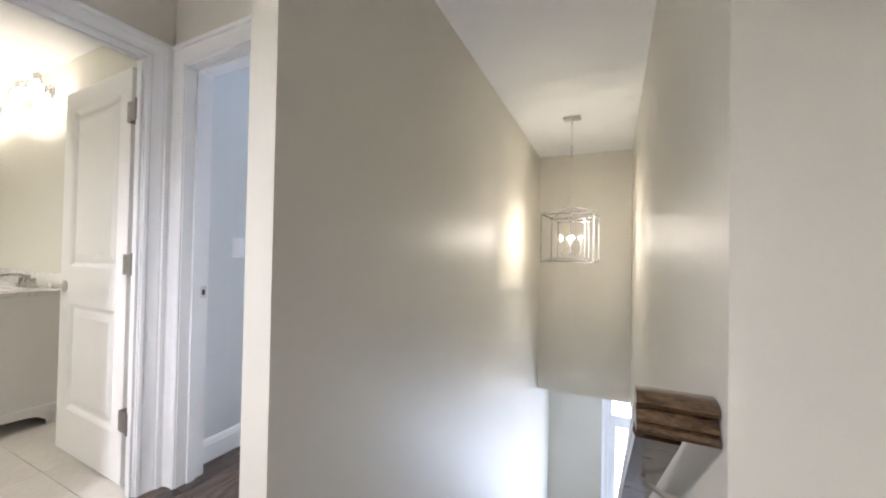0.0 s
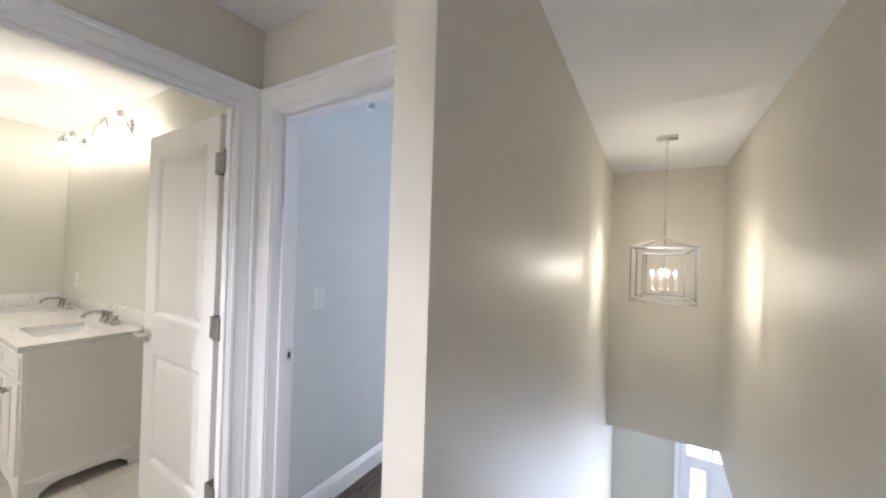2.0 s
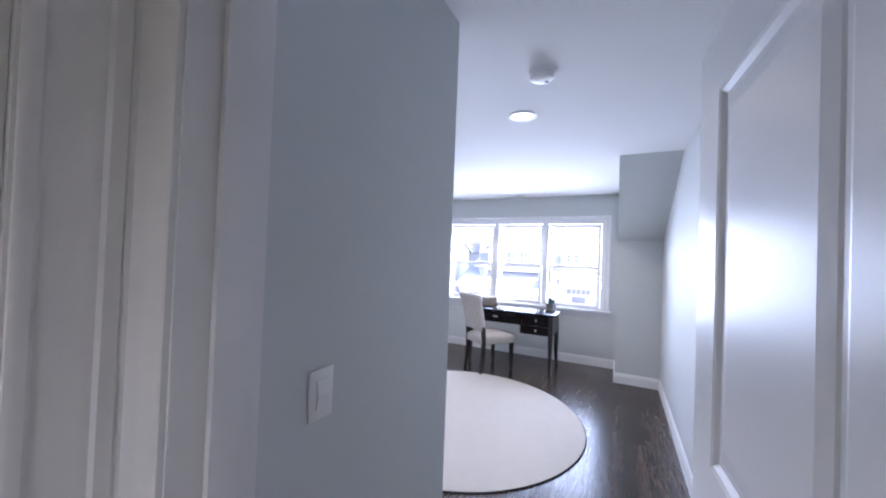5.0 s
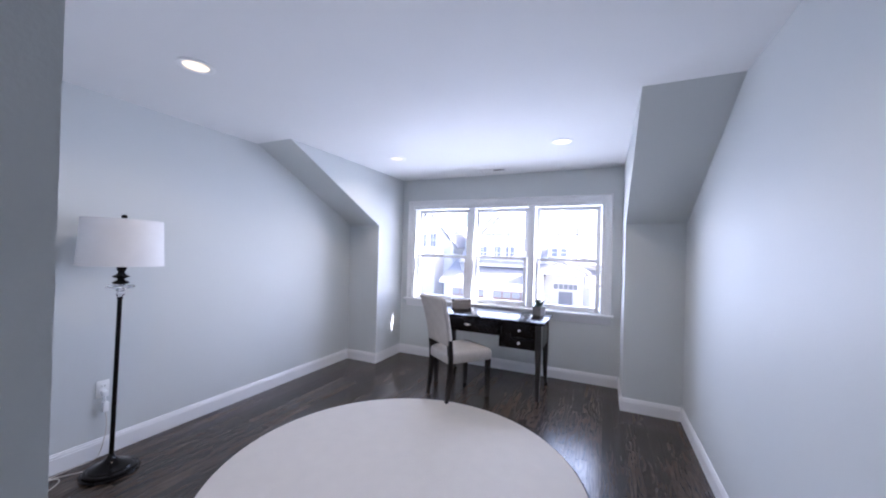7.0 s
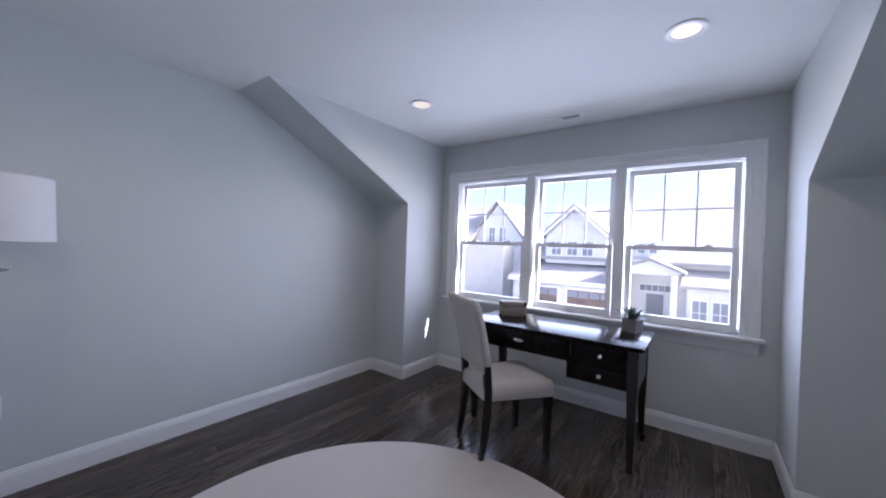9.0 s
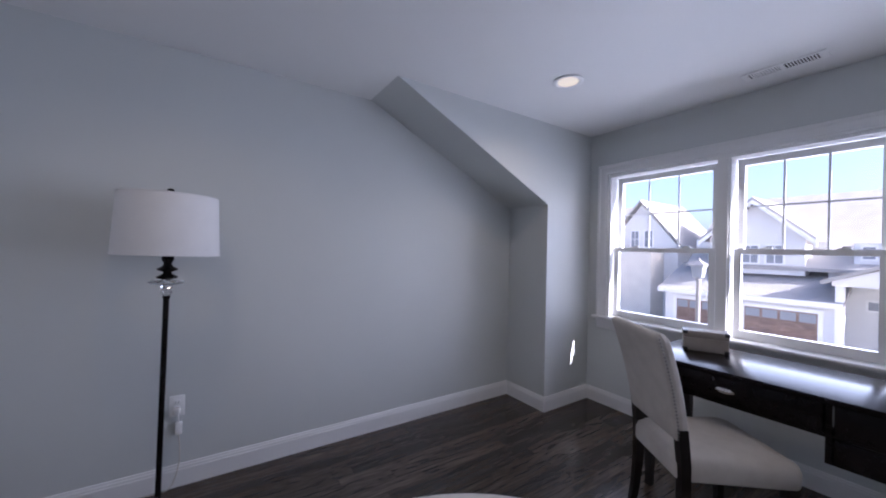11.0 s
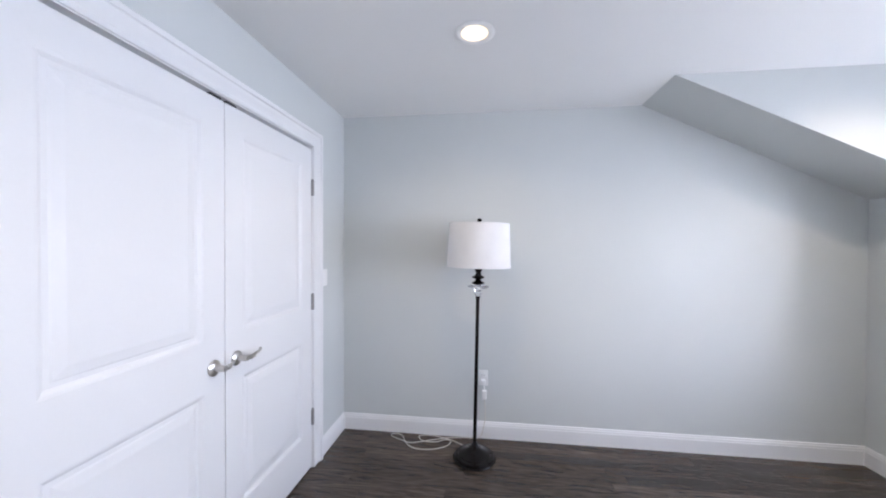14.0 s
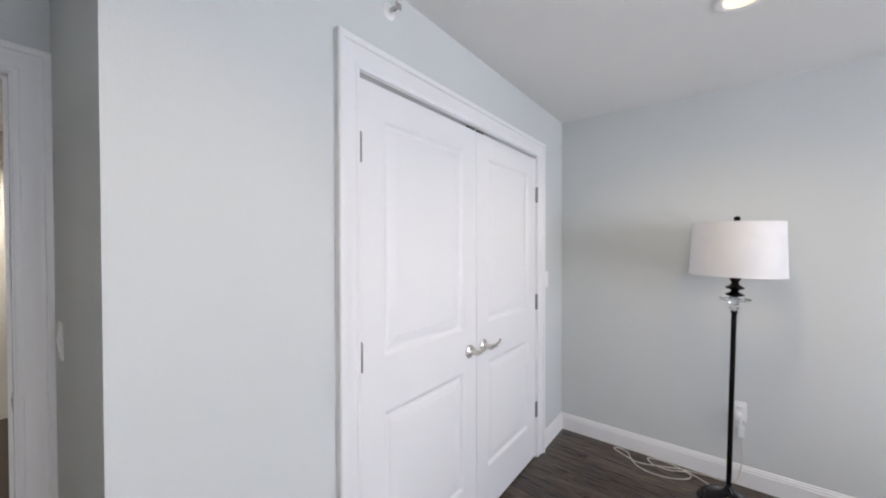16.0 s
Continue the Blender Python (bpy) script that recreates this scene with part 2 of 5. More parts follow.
bm = prism(bmesh.new(), wall_with_door(XL, XC - T, CX0, CX1, DZC), YC - T, YC, "y")
setting("wall_closet", bm, M_BLUE, "pale blue-grey painted closet wall", "wall")
setting("wall_passage", boxes((XC - T, YD + T, 0, XC, YC, H)), M_BLUE, "pale blue-grey passage wall with an outer corner", "wall")
setting("wall_closet_back", boxes((XL, 2.46, 0, XC - T, 2.55, H)), M_BLUE, "pale blue-grey back wall of the closet", "wall")
setting("wall_bedroom_door", prism(bmesh.new(), wall_with_door(XB, -1.88, BX0, BX1), YD, YD + 0.08, "y"), M_GREIGE, "greige painted wall round the bedroom door", "wall")
setting("wall_bedroom_entry", prism(bmesh.new(), wall_with_door(XB - TB2, XR, BX0, BX1), YD + 0.0805, YD + T, "y"), M_BLUE, "pale blue-grey wall round the bedroom door", "wall")
setting("wall_bath_door", prism(bmesh.new(), wall_with_door(-0.62, YD + 0.08, BY0, BY1), XB - TB2, XB, "x"), M_GREIGE, "greige painted wall round the bathroom door", "wall")
setting("wall_stair_left", boxes((-1.8195, YD + T, LOW, XSL, 7.04, H), (-1.88, 1.91, LOW, XSL, YD + T, H)), M_GREIGE, "greige painted stairwell wall with a free end", "wall")
SR = [(-0.776, YT), (XSR, YS), (XSR + T, YS), (XSR + T, YT)]   # the wall stands slightly askew
setting("wall_stair_right", prism(prism(bmesh.new(), SR, -0.57, H, "z"), [(-0.776, YT), (-0.753, 3.3), (XSR + T, 3.3), (XSR + T, YT)], LOW, -0.57, "z"), M_GREIGE, "greige painted stairwell wall", "wall")
setting("wall_stair_front", boxes((XSR + T, YT, LOW, 0.85, YT + T, H)), M_GREIGE, "greige painted hall wall", "wall")
setting("wall_stair_far", boxes((XSL, YS, -0.57, XSR + T, YS + T, H)), M_GREIGE, "greige painted far wall over the entrance", "wall")
setting("wall_hall_end", boxes((XB, -0.62, 0, 0.85, -0.5, H)), M_GREIGE, "greige painted hall wall", "wall")
setting("wall_hall_side", boxes((0.85, -0.62, LOW, 0.97, 2.5, H)), M_GREIGE, "greige painted hall wall", "wall")
setting("wall_bath_vanity", boxes((-6.16, 2.34, 0, XB - TB2, 2.455, H)), M_BATHWALL, "cream painted bathroom wall behind the vanity", "wall")
setting("wall_bath_far", boxes((-6.16, -0.62, 0, -6.04, 2.34, H)), M_BATHWALL, "cream painted bathroom wall", "wall")
setting("wall_bath_near", boxes((-6.04, -0.62, 0, XB - TB2, -0.5, H)), M_BATHWALL, "cream painted bathroom wall", "wall")
setting("ceiling_bedroom", boxes((XL - T, YD + 0.08, H, -1.82, 7.66, H + 0.15)), M_CEIL, "flat white painted ceiling", "ceiling")
setting("ceiling_hall", boxes((XB - TB2, -0.62, H, 0.97, YD + 0.08, H + 0.15), (-1.82, YD + 0.08, H, XSR + 0.3, YS + T, H + 0.15)), M_CEIL, "flat white painted ceiling", "ceiling")
setting("ceiling_bath", boxes((-6.16, -0.62, H, XB - TB2, YD + 0.08, H + 0.15), (-6.16, YD + 0.08, H, XL - T, 2.46, H + 0.15)), M_CEIL, "flat white painted ceiling", "ceiling")
setting("floor", boxes((XL, YD, -0.30, -1.82, 7.6, -0.02), (XB, -0.5, -0.30, 0.85, YT, -0.02), (XB, YT, -0.30, -1.88, YD, -0.02)), M_GAP, "dark subfloor under the oak boards", "floor")
# lower hall
setting("floor_lower", boxes((-1.79, 2.4, LOW - 0.2, 2.4, 7.3, LOW)), M_LOWER, "dark wood floor of the lower hall", "floor")
setting("ceiling_lower", boxes((XSR + T, YT + T, -0.57, 2.4, 7.04, -0.40), (XSL, YS + T, -0.57, XSR + T, 7.04, -0.40)), M_CEIL, "white ceiling of the lower hall", "ceiling")
setting("wall_lower_side", boxes((2.4, YT, LOW, 2.5, 7.3, -0.4)), M_GREIGE, "greige wall of the lower hall", "wall")
setting("wall_lower_back", boxes((0.85, YT, LOW, 2.4, YT + T, -0.4)), M_GREIGE, "greige wall of the lower hall", "wall")
EX0, EX1 = -0.92, 0.74                           # entrance opening
setting("wall_entrance", boxes((-1.82, 7.04, LOW, EX0, 7.21, -0.4), (EX1, 7.04, LOW, 2.4, 7.21, -0.4)), M_GREIGE, "greige wall round the entrance door", "wall")

# ---- finishes for the things ----
M_NICKEL = material("brushed_nickel", (0.62, 0.60, 0.57), 0.28, metal=1.0, var=0.05, bump=0)
M_CHROME = material("polished_chrome", (0.62, 0.61, 0.59), 0.08, metal=1.0, var=0.03, bump=0)
M_HINGE = material("satin_hinge", (0.30, 0.29, 0.28), 0.34, metal=0.9, var=0.05, bump=0)
M_ESPRESSO = material("espresso_wood", (0.0050, 0.0030, 0.0030), 0.20, var=0.35, scale=2.0, fine=40, bump=0.01, spec=0.13)
M_ESPRESSO_LEG = wood("espresso_leg", (0.003, 0.002, 0.0018), (0.010, 0.006, 0.005), 0.30, stretch=(14, 14, 1.2), scale=3, bump=0.08)
M_LINEN = material("cream_linen", (0.51, 0.48, 0.445), 0.9, var=0.10, scale=14, fine=420, bump=0.12, spec=0.15)
M_RUG = material("ivory_wool", (0.72, 0.68, 0.63), 0.95, var=0.03, scale=9, fine=300, bump=0.4, spec=0.1)
M_BIND = material("dark_binding", (0.02, 0.018, 0.018), 0.8)
M_BRONZE = material("oil_rubbed_bronze", (0.006, 0.005, 0.005), 0.18, metal=0.0, var=0.3, scale=12, bump=0.02, spec=0.20)
M_SHADE = material("white_linen_shade", (0.78, 0.77, 0.765), 0.85, var=0.03, scale=10, fine=350, bump=0.08, spec=0.1)
M_CRYSTAL = glass("crystal", (0.97, 0.98, 1.0), 0.02, 1.6)
M_PANE = pane_glass("window_glass")
M_CLEAR = glass("clear_glass", (1, 1, 1), 0.0, 1.35)
M_CORD = material("pale_cord", (0.62, 0.58, 0.52), 0.5)
M_POT = material("grey_zinc", (0.25, 0.24, 0.24), 0.5, var=0.25, scale=20, bump=0.08)
M_LEAF = material("agave_leaf", (0.12, 0.175, 0.14), 0.5, var=0.3, scale=25, bump=0.03)
M_SOIL = material("soil", (0.03, 0.022, 0.016), 0.95, var=0.4, scale=60, bump=0.3)
M_BOX = material("taupe_leather", (0.30, 0.265, 0.235), 0.6, var=0.08, scale=20, fine=200, bump=0.08)
M_BLACK = material("black_metal", (0.012, 0.012, 0.013), 0.4)
# near-black colour that paints the shade inside holes and openings
M_HOLESHADE = material("painted_hole_shade", (0.01, 0.01, 0.01), 0.8, bump=0)
M_CABINET = material("vanity_paint", (0.74, 0.73, 0.71), 0.38, var=0.02, bump=0.01)
M_BASIN = material("porcelain", (0.82, 0.81, 0.79), 0.12, var=0.01, bump=0)
M_TILE = material("beige_floor_tile", (0.56, 0.53, 0.48), 0.35, var=0.12, scale=4, fine=30, bump=0.03)
M_GROUT = material("tile_grout", (0.42, 0.40, 0.37), 0.9)
M_OAK_RAIL = wood("stained_handrail", (0.022, 0.013, 0.007), (0.17, 0.105, 0.052), 0.24, stretch=(2, 9, 9), scale=5, bump=0.1, coat=0.4)
M_TREAD = wood("stair_tread", (0.03, 0.02, 0.015), (0.09, 0.06, 0.045), 0.3, stretch=(1.2, 12, 12), scale=3)
M_CANLENS = glowing("lit_lens", (1.0, 0.76, 0.40), 0.15)
M_BULB = glowing("lit_bulb", (1.0, 0.84, 0.60), 3.0)


def marble():
    m = material("veined_marble", (0.74, 0.73, 0.70), 0.16, var=0.03, scale=3, bump=0)
    n, l = m.node_tree.nodes, m.node_tree.links
    b = n["Principled BSDF"]
    base = b.inputs["Base Color"].links[0].from_socket
    tc, w = n.new("ShaderNodeTexCoord"), n.new("ShaderNodeTexNoise")
    w.inputs["Scale"].default_value, w.inputs["Detail"].default_value, w.inputs["Distortion"].default_value = 5, 8, 2.5
    l.new(tc.outputs["Object"], w.inputs["Vector"])
    r = n.new("ShaderNodeValToRGB")
    r.color_ramp.elements[0].position, r.color_ramp.elements[1].position = 0.47, 0.53
    r.color_ramp.elements[0].color = r.color_ramp.elements[1].color = (0, 0, 0, 1)
    mid = r.color_ramp.elements.new(0.50)
    mid.color = (0.5, 0.5, 0.5, 1)
    l.new(w.outputs["Fac"], r.inputs[0])
    mx = n.new("ShaderNodeMix")
    mx.data_type = "RGBA"
    mx.inputs[7].default_value = (0.42, 0.40, 0.37, 1)
    l.new(r.outputs[0], mx.inputs[0])
    l.new(base, mx.inputs[6])
    l.new(mx.outputs[2], b.inputs["Base Color"])
    return m


M_MARBLE = marble()

# ---- trim ----
CASING = [(0.0, 0.0), (0.0, 0.010), (0.006, 0.014), (0.016, 0.014), (0.020, 0.011), (0.056, 0.013), (0.063, 0.018), (0.071, 0.019), (0.075, 0.026), (0.091, 0.028), (0.096, 0.024), (0.096, 0.0)]


def casing(bm, x0, x1, top, foot=0.0):
    """Moulded door casing with mitred corners round an opening, in the xz plane, standing out towards -y."""
    rows = [[bm.verts.new(p) for p in ((x0 - w, -t, foot), (x0 - w, -t, top + w), (x1 + w, -t, top + w), (x1 + w, -t, foot))] for w, t in CASING]
    for a, b in zip(rows, rows[1:]):
        for k in range(3):
            bm.faces.new((a[k], b[k], b[k + 1], a[k + 1]))
    bm.faces.new([r[0] for r in rows])
    bm.faces.new([r[3] for r in rows])
    return bm


def jamb(bm, x0, x1, top, depth, stop=None):
    """The lining of an opening, from the casing's plane back through the wall, with a door stop."""
    th = 0.018
    for a, b in ((x0 - th, x0 - 0.001), (x1 + 0.001, x1 + th)):
        box(bm, a, -0.002, 0, b, depth + 0.002, top + th)
    box(bm, x0, -0.002, top + 0.001, x1, depth + 0.002, top + th)
    if stop is not None:
        box(bm, x0, stop, 0, x0 + 0.011, stop + 0.035, top - 0.011)
        box(bm, x1 - 0.011, stop, 0, x1, stop + 0.035, top - 0.011)
        box(bm, x0, stop, top - 0.011, x1, stop + 0.035, top)
    return bm


def turn(x, y, deg, z=0.0):
    return pose(x, y, z, 0, 0, deg)


def door_frame(name, place, x0, x1, depth, stop, label, back=True, top=DZ):
    f = tagged(new(name), label, "door frame", kind="structure")
    f.matrix_world = place
    part("casing", casing(bmesh.new(), x0 - 0.005, x1 + 0.005, top + 0.005), M_TRIM, f)
    part("jamb", jamb(bmesh.new(), x0, x1, top, depth, stop), M_TRIM, f)
    if back:
        part("casing", casing(bmesh.new(), x0 - 0.005, x1 + 0.005, top + 0.005), M_TRIM, f, at=Matrix.Translation((x0 + x1, depth, 0)) @ Matrix.Rotation(math.pi, 4, "Z"))
    return f


def panel_door(name, w, h, place, label, hinge_left, handle_side, category="door", parent_kind="", th=0.035, pin=-0.006, lever=0.112, toward=1, st=0.112, relief=0.8):
    """A two-panel moulded door leaf: x from 0 to w, y from 0 (front) to th; its hinges and levers are parts."""
    d = tagged(new(name), label, category, kind=parent_kind)
    d.matrix_world = place
    holes = [(0.235, 0.83), (1.035, h - st)]
    bm = bmesh.new()
    box(bm, 0, 0, 0, st, th, h)
    box(bm, w - st, 0, 0, w, th, h)
    for a, b in ((0, holes[0][0]), (holes[0][1], holes[1][0]), (holes[1][1], h)):
        box(bm, st, 0, a, w - st, th, b)
    part("leaf", bm, M_TRIM, d)
    for z0, z1 in holes:
        bm = bmesh.new()
        for y, s in ((0.0, 1), (th, -1)):
            rings = []
            for inset, depth in ((0, 0.0008), (0.008, 0.003), (0.020, 0.013), (0.034, 0.013), (0.040, 0.010), (0.070, 0.004)):
                rings.append([bm.verts.new((x, y + s * depth * relief, z)) for x, z in ((st + inset, z0 + inset), (w - st - inset, z0 + inset), (w - st - inset, z1 - inset), (st + inset, z1 - inset))])
            for a, b in zip(rings, rings[1:]):
                for k in range(4):
                    bm.faces.new((a[k], a[(k + 1) % 4], b[(k + 1) % 4], b[k]))
            bm.faces.new(rings[-1])
        part("panel", bm, M_TRIM, d, smooth=None)
    hx = -0.004 if hinge_left else w + 0.004
    for z in (0.32, 1.065, 1.80):
        bm = bmesh.new()
        hx = -0.089 if pin > 0 else hx
        rod(bm, (hx, pin, z - 0.05), (hx, pin, z + 0.05), 0.0095)
        rod(bm, (hx, pin, z + 0.05), (hx, pin, z + 0.056), 0.007)
        s = 1 if hinge_left else -1
        face = -0.003 if pin < 0 else th
        if pin < 0:
            box(bm, hx, face, z - 0.049, hx + s * 0.010, face + 0.003, z + 0.049)
        else:
            box(bm, hx, pin - 0.003, z - 0.049, -0.004, pin, z + 0.049, bevel=0.0012)
            box(bm, -0.0045, 0.006, z - 0.049, -0.0015, pin, z + 0.049, bevel=0.0012)
            for dz in (-0.033, 0.0, 0.033):
                rod(bm, (-0.025 - 0.014 * (dz == 0), pin - 0.001, z + dz), (-0.025 - 0.014 * (dz == 0), pin + 0.0015, z + dz), 0.005)
        part("hinge", bm, M_HINGE, d, "brushed nickel butt hinge")
    if handle_side is not None:
        kx, s = (w - 0.065, -toward) if handle_side == "right" else (0.065, toward)
        hz = 0.922
        for y, f in ((0.0, -1), (th, 1)):
            bm = bmesh.new()
            lathe(bm, [(0.030, 0), (0.033, 0.002), (0.033, 0.007), (0.026, 0.012), (0.013, 0.016), (0.011, 0.040), (0.012, 0.050), (0.008, 0.054)], m=Matrix.Translation((kx, y, hz)) @ Matrix.Rotation(math.radians(90 if f < 0 else -90), 4, "X"), sides=20)
            q = lever / 0.112
            rod(bm, (kx, y + f * 0.034, hz), (kx, y + f * 0.058, hz), 0.0135, 0.012, 16)
            neck = [(kx, y + f * 0.047, hz), (kx + s * 0.018 * q, y + f * 0.049, hz), (kx + s * 0.040 * q, y + f * 0.051, hz - 0.003), (kx + s * 0.052 * q, y + f * 0.051, hz - 0.001)]
            blade = [(kx + s * 0.046 * q, y + f * 0.051, hz - 0.001), (kx + s * 0.066 * q, y + f * 0.052, hz + 0.006), (kx + s * 0.086 * q, y + f * 0.050, hz + 0.005), (kx + s * 0.102 * q, y + f * 0.047, hz + 0.008), (kx + s * lever, y + f * 0.043, hz + 0.016)]
            tube(bm, neck, 0.0105, 10)
            tube(bm, blade, 0.0068, 10)
            part("lever_handle", bm, M_NICKEL, d, "satin nickel lever handle with a round rose")
    return d


# frames: each is drawn in its own xz plane and turned to its wall
door_frame("door_frame_1", turn(0, YC, 180), -CX1, -CX0, T, None, "white moulded casing of the closet doors", back=False, top=DZC)
setting("trim_closet_stop", boxes((CX0 + 0.001, YC - 0.060, 2.030, CX1 - 0.001, YC - 0.0405, DZC - 0.001)), M_TRIM, "white stop over the closet doors", "trim")
door_frame("door_frame_2", turn(0, YD, 0), BX0, BX1, T, 0.045, "white moulded casing of the bedroom door")
door_frame("door_frame_3", turn(XB, 0, 90), BY0, BY1, TB2, 0.010, "white moulded casing of the bathroom door", back=False)

# closet doors, hinged at the outer jambs
LEAFW = (CX1 - CX0) / 2 - 0.004
panel_door("closet_door", LEAFW, 2.046, pose(CX1 - 0.002, YC - 0.004, 0.012, 0, 0, 180), "closed white two-panel closet door with satin nickel lever", True, "right", lever=0.066, toward=-1)
panel_door("closet_door", LEAFW, 2.046, pose(CX0 + 0.002 + LEAFW, YC - 0.004, 0.012, 0, 0, 180), "closed white two-panel closet door with satin nickel lever", False, "left")
for x in (-4.30, -4.39):
    c = thing("ball_catch", "small dark metal catch over the closet doors", "door catch", group="catches over the closet doors")
    part("plate", boxes((x - 0.03, YC - 0.034, 2.0600, x + 0.03, YC - 0.008, 2.0700)), M_BLACK, c)
# bathroom door stands open against the vanity wall; bedroom door stands open into the passage
panel_door("bathroom_door", 0.762, 2.03, pose(-3.074, 2.152, 0.010, 0, 0, 178.7) @ Matrix.Translation((0, -0.035, 0)), "white two-panel bathroom door standing open", True, "right", pin=0.052, lever=0.062, toward=-1, relief=1.25)
panel_door("bedroom_door", 0.745, 2.03, pose(-2.097, 2.398, 0.010, 0, 0, 93.5) @ Matrix.Translation((0, -0.035, 0)), "white two-panel bedroom door standing open", True, None, st=0.145)
sp = thing("strike_plate", "brushed nickel strike plate let into the door jamb", "strike plate")
bm = boxes((BX0 + 0.0002, 2.354, 0.905, BX0 + 0.0025, 2.385, 0.965), bevel=0.0008)
part("plate", bm, M_NICKEL, sp)
# solid patch on the plate, its dark colour standing for the hole's shade
part("latch_hole_shade", boxes((BX0 + 0.0024, 2.362, 0.921, BX0 + 0.0034, 2.376, 0.949)), M_HOLESHADE, sp, "near-black patch painted for the shaded latch hole")

BASE = [(0.0, 0.0), (0.0, 0.014), (0.092, 0.014), (0.098, 0.011), (0.106, 0.011), (0.113, 0.007), (0.121, 0.006), (0.124, 0.003), (0.124, 0.0)]


def baseboard(name, a, b, side, mat_label="white moulded baseboard"):
    """A run of baseboard from a to b on the floor; side is the unit vector into the room."""
    a, b, s = Vector((*a, 0)), Vector((*b, 0)), Vector((*side, 0))
    bm = bmesh.new()
    ends = [[bm.verts.new(p + s * t + Vector((0, 0, z))) for z, t in BASE] for p in (a, b)]
    for k in range(len(BASE)):
        j = (k + 1) % len(BASE)
        bm.faces.new((ends[0][k], ends[0][j], ends[1][j], ends[1][k]))
    bm.faces.new(ends[0])
    bm.faces.new(ends[1])
    return setting(name, bm, M_TRIM, mat_label, "baseboard")


g = 0.014
baseboard("baseboard_1", (XL, YC), (XL, Y2), (1, 0))
baseboard("baseboard_2", (XL + g, Y2), (XDL + g, Y2), (0, -1))
baseboard("baseboard_3", (XDL, Y2), (XDL, YW), (1, 0))
baseboard("baseboard_4", (XDL + g, YW), (XDR - g, YW), (0, -1))
baseboard("baseboard_5", (XDR, Y2), (XDR, YW), (-1, 0))
baseboard("baseboard_6", (XDR - g, Y2), (XR - g, Y2), (0, -1))
baseboard("baseboard_7", (XR, YD + T), (XR, Y2), (-1, 0))
baseboard("baseboard_8", (XL + g, YC), (CX0 - 0.106, YC), (0, 1))
baseboard("baseboard_9", (CX1 + 0.106, YC), (XC + g, YC), (0, 1))
baseboard("baseboard_10", (XC, YD + T), (XC, YC), (1, 0))
baseboard("baseboard_11", (-1.88, 1.91), (-1.88, YD), (-1, 0))
baseboard("baseboard_12", (XB, -0.5), (XB, BY0 - 0.106), (1, 0))
baseboard("baseboard_13", (XSR, YT), (0.85, YT), (0, -1))
baseboard("baseboard_14", (-4.20, 2.34), (XB - TB2, 2.34), (0, -1))

# ---- window ----
win = tagged(new("window_1"), "white three-part double-hung window with moulded casing", "window", kind="structure")
win.matrix_world = Matrix.Translation((0, YW, 0))
rows_t = [(w * 0.93, t) for w, t in CASING]
bm = bmesh.new()
rows = [[bm.verts.new(p) for p in ((WX0 - w, -t, WZ0), (WX0 - w, -t, WZ1 + w), (WX1 + w, -t, WZ1 + w), (WX1 + w, -t, WZ0))] for w, t in rows_t]
for a, b in zip(rows, rows[1:]):
    for k in range(3):
        bm.faces.new((a[k], b[k], b[k + 1], a[k + 1]))
bm.faces.new([r[0] for r in rows])
bm.faces.new([r[3] for r in rows])
part("window_frame", bm, M_TRIM, win, "white moulded casing")
part("window_sill", boxes((WX0 - 0.115, -0.060, WZ0 - 0.024, WX1 + 0.115, 0.10, WZ0 - 0.0005), bevel=0.005), M_TRIM, win)
bm = prism(bmesh.new(), [(0.0, WZ0 - 0.025), (-0.030, WZ0 - 0.025), (-0.030, WZ0 - 0.045), (-0.020, WZ0 - 0.060), (-0.014, WZ0 - 0.100), (-0.008, WZ0 - 0.112), (0.0, WZ0 - 0.112)], WX0 - 0.085, WX1 + 0.085)
part("apron", bm, M_TRIM, win)
bm = boxes((WX0 + 0.0005, 0.001, WZ0, WX0 + 0.02, 0.164, WZ1 - 0.021), (WX1 - 0.02, 0.001, WZ0, WX1 - 0.0005, 0.164, WZ1 - 0.021), (WX0 + 0.0005, 0.001, WZ1 - 0.02, WX1 - 0.0005, 0.164, WZ1 - 0.0005), (WX0 + 0.021, 0.09, WZ0 + 0.0005, WX1 - 0.021, 0.164, WZ0 + 0.03))
part("lining", bm, M_TRIM, win)
UNITS = [(-4.948, -4.166), (-4.086, -3.386), (-3.306, -2.562)]
for a, b, deep in ((-4.166, -4.086, 0.155), (-3.386, -3.306, 0.082)):
    part("mullion", boxes((a, 0.012, WZ0 + 0.001, b, deep, WZ1 - 0.021), (a + 0.012, 0.002, WZ0 + 0.001, b - 0.012, 0.012, WZ1 - 0.021)), M_TRIM, win)
M_MUNTIN = material("grey_grille", (0.72, 0.72, 0.73), 0.4, bump=0)
MEET = 1.385
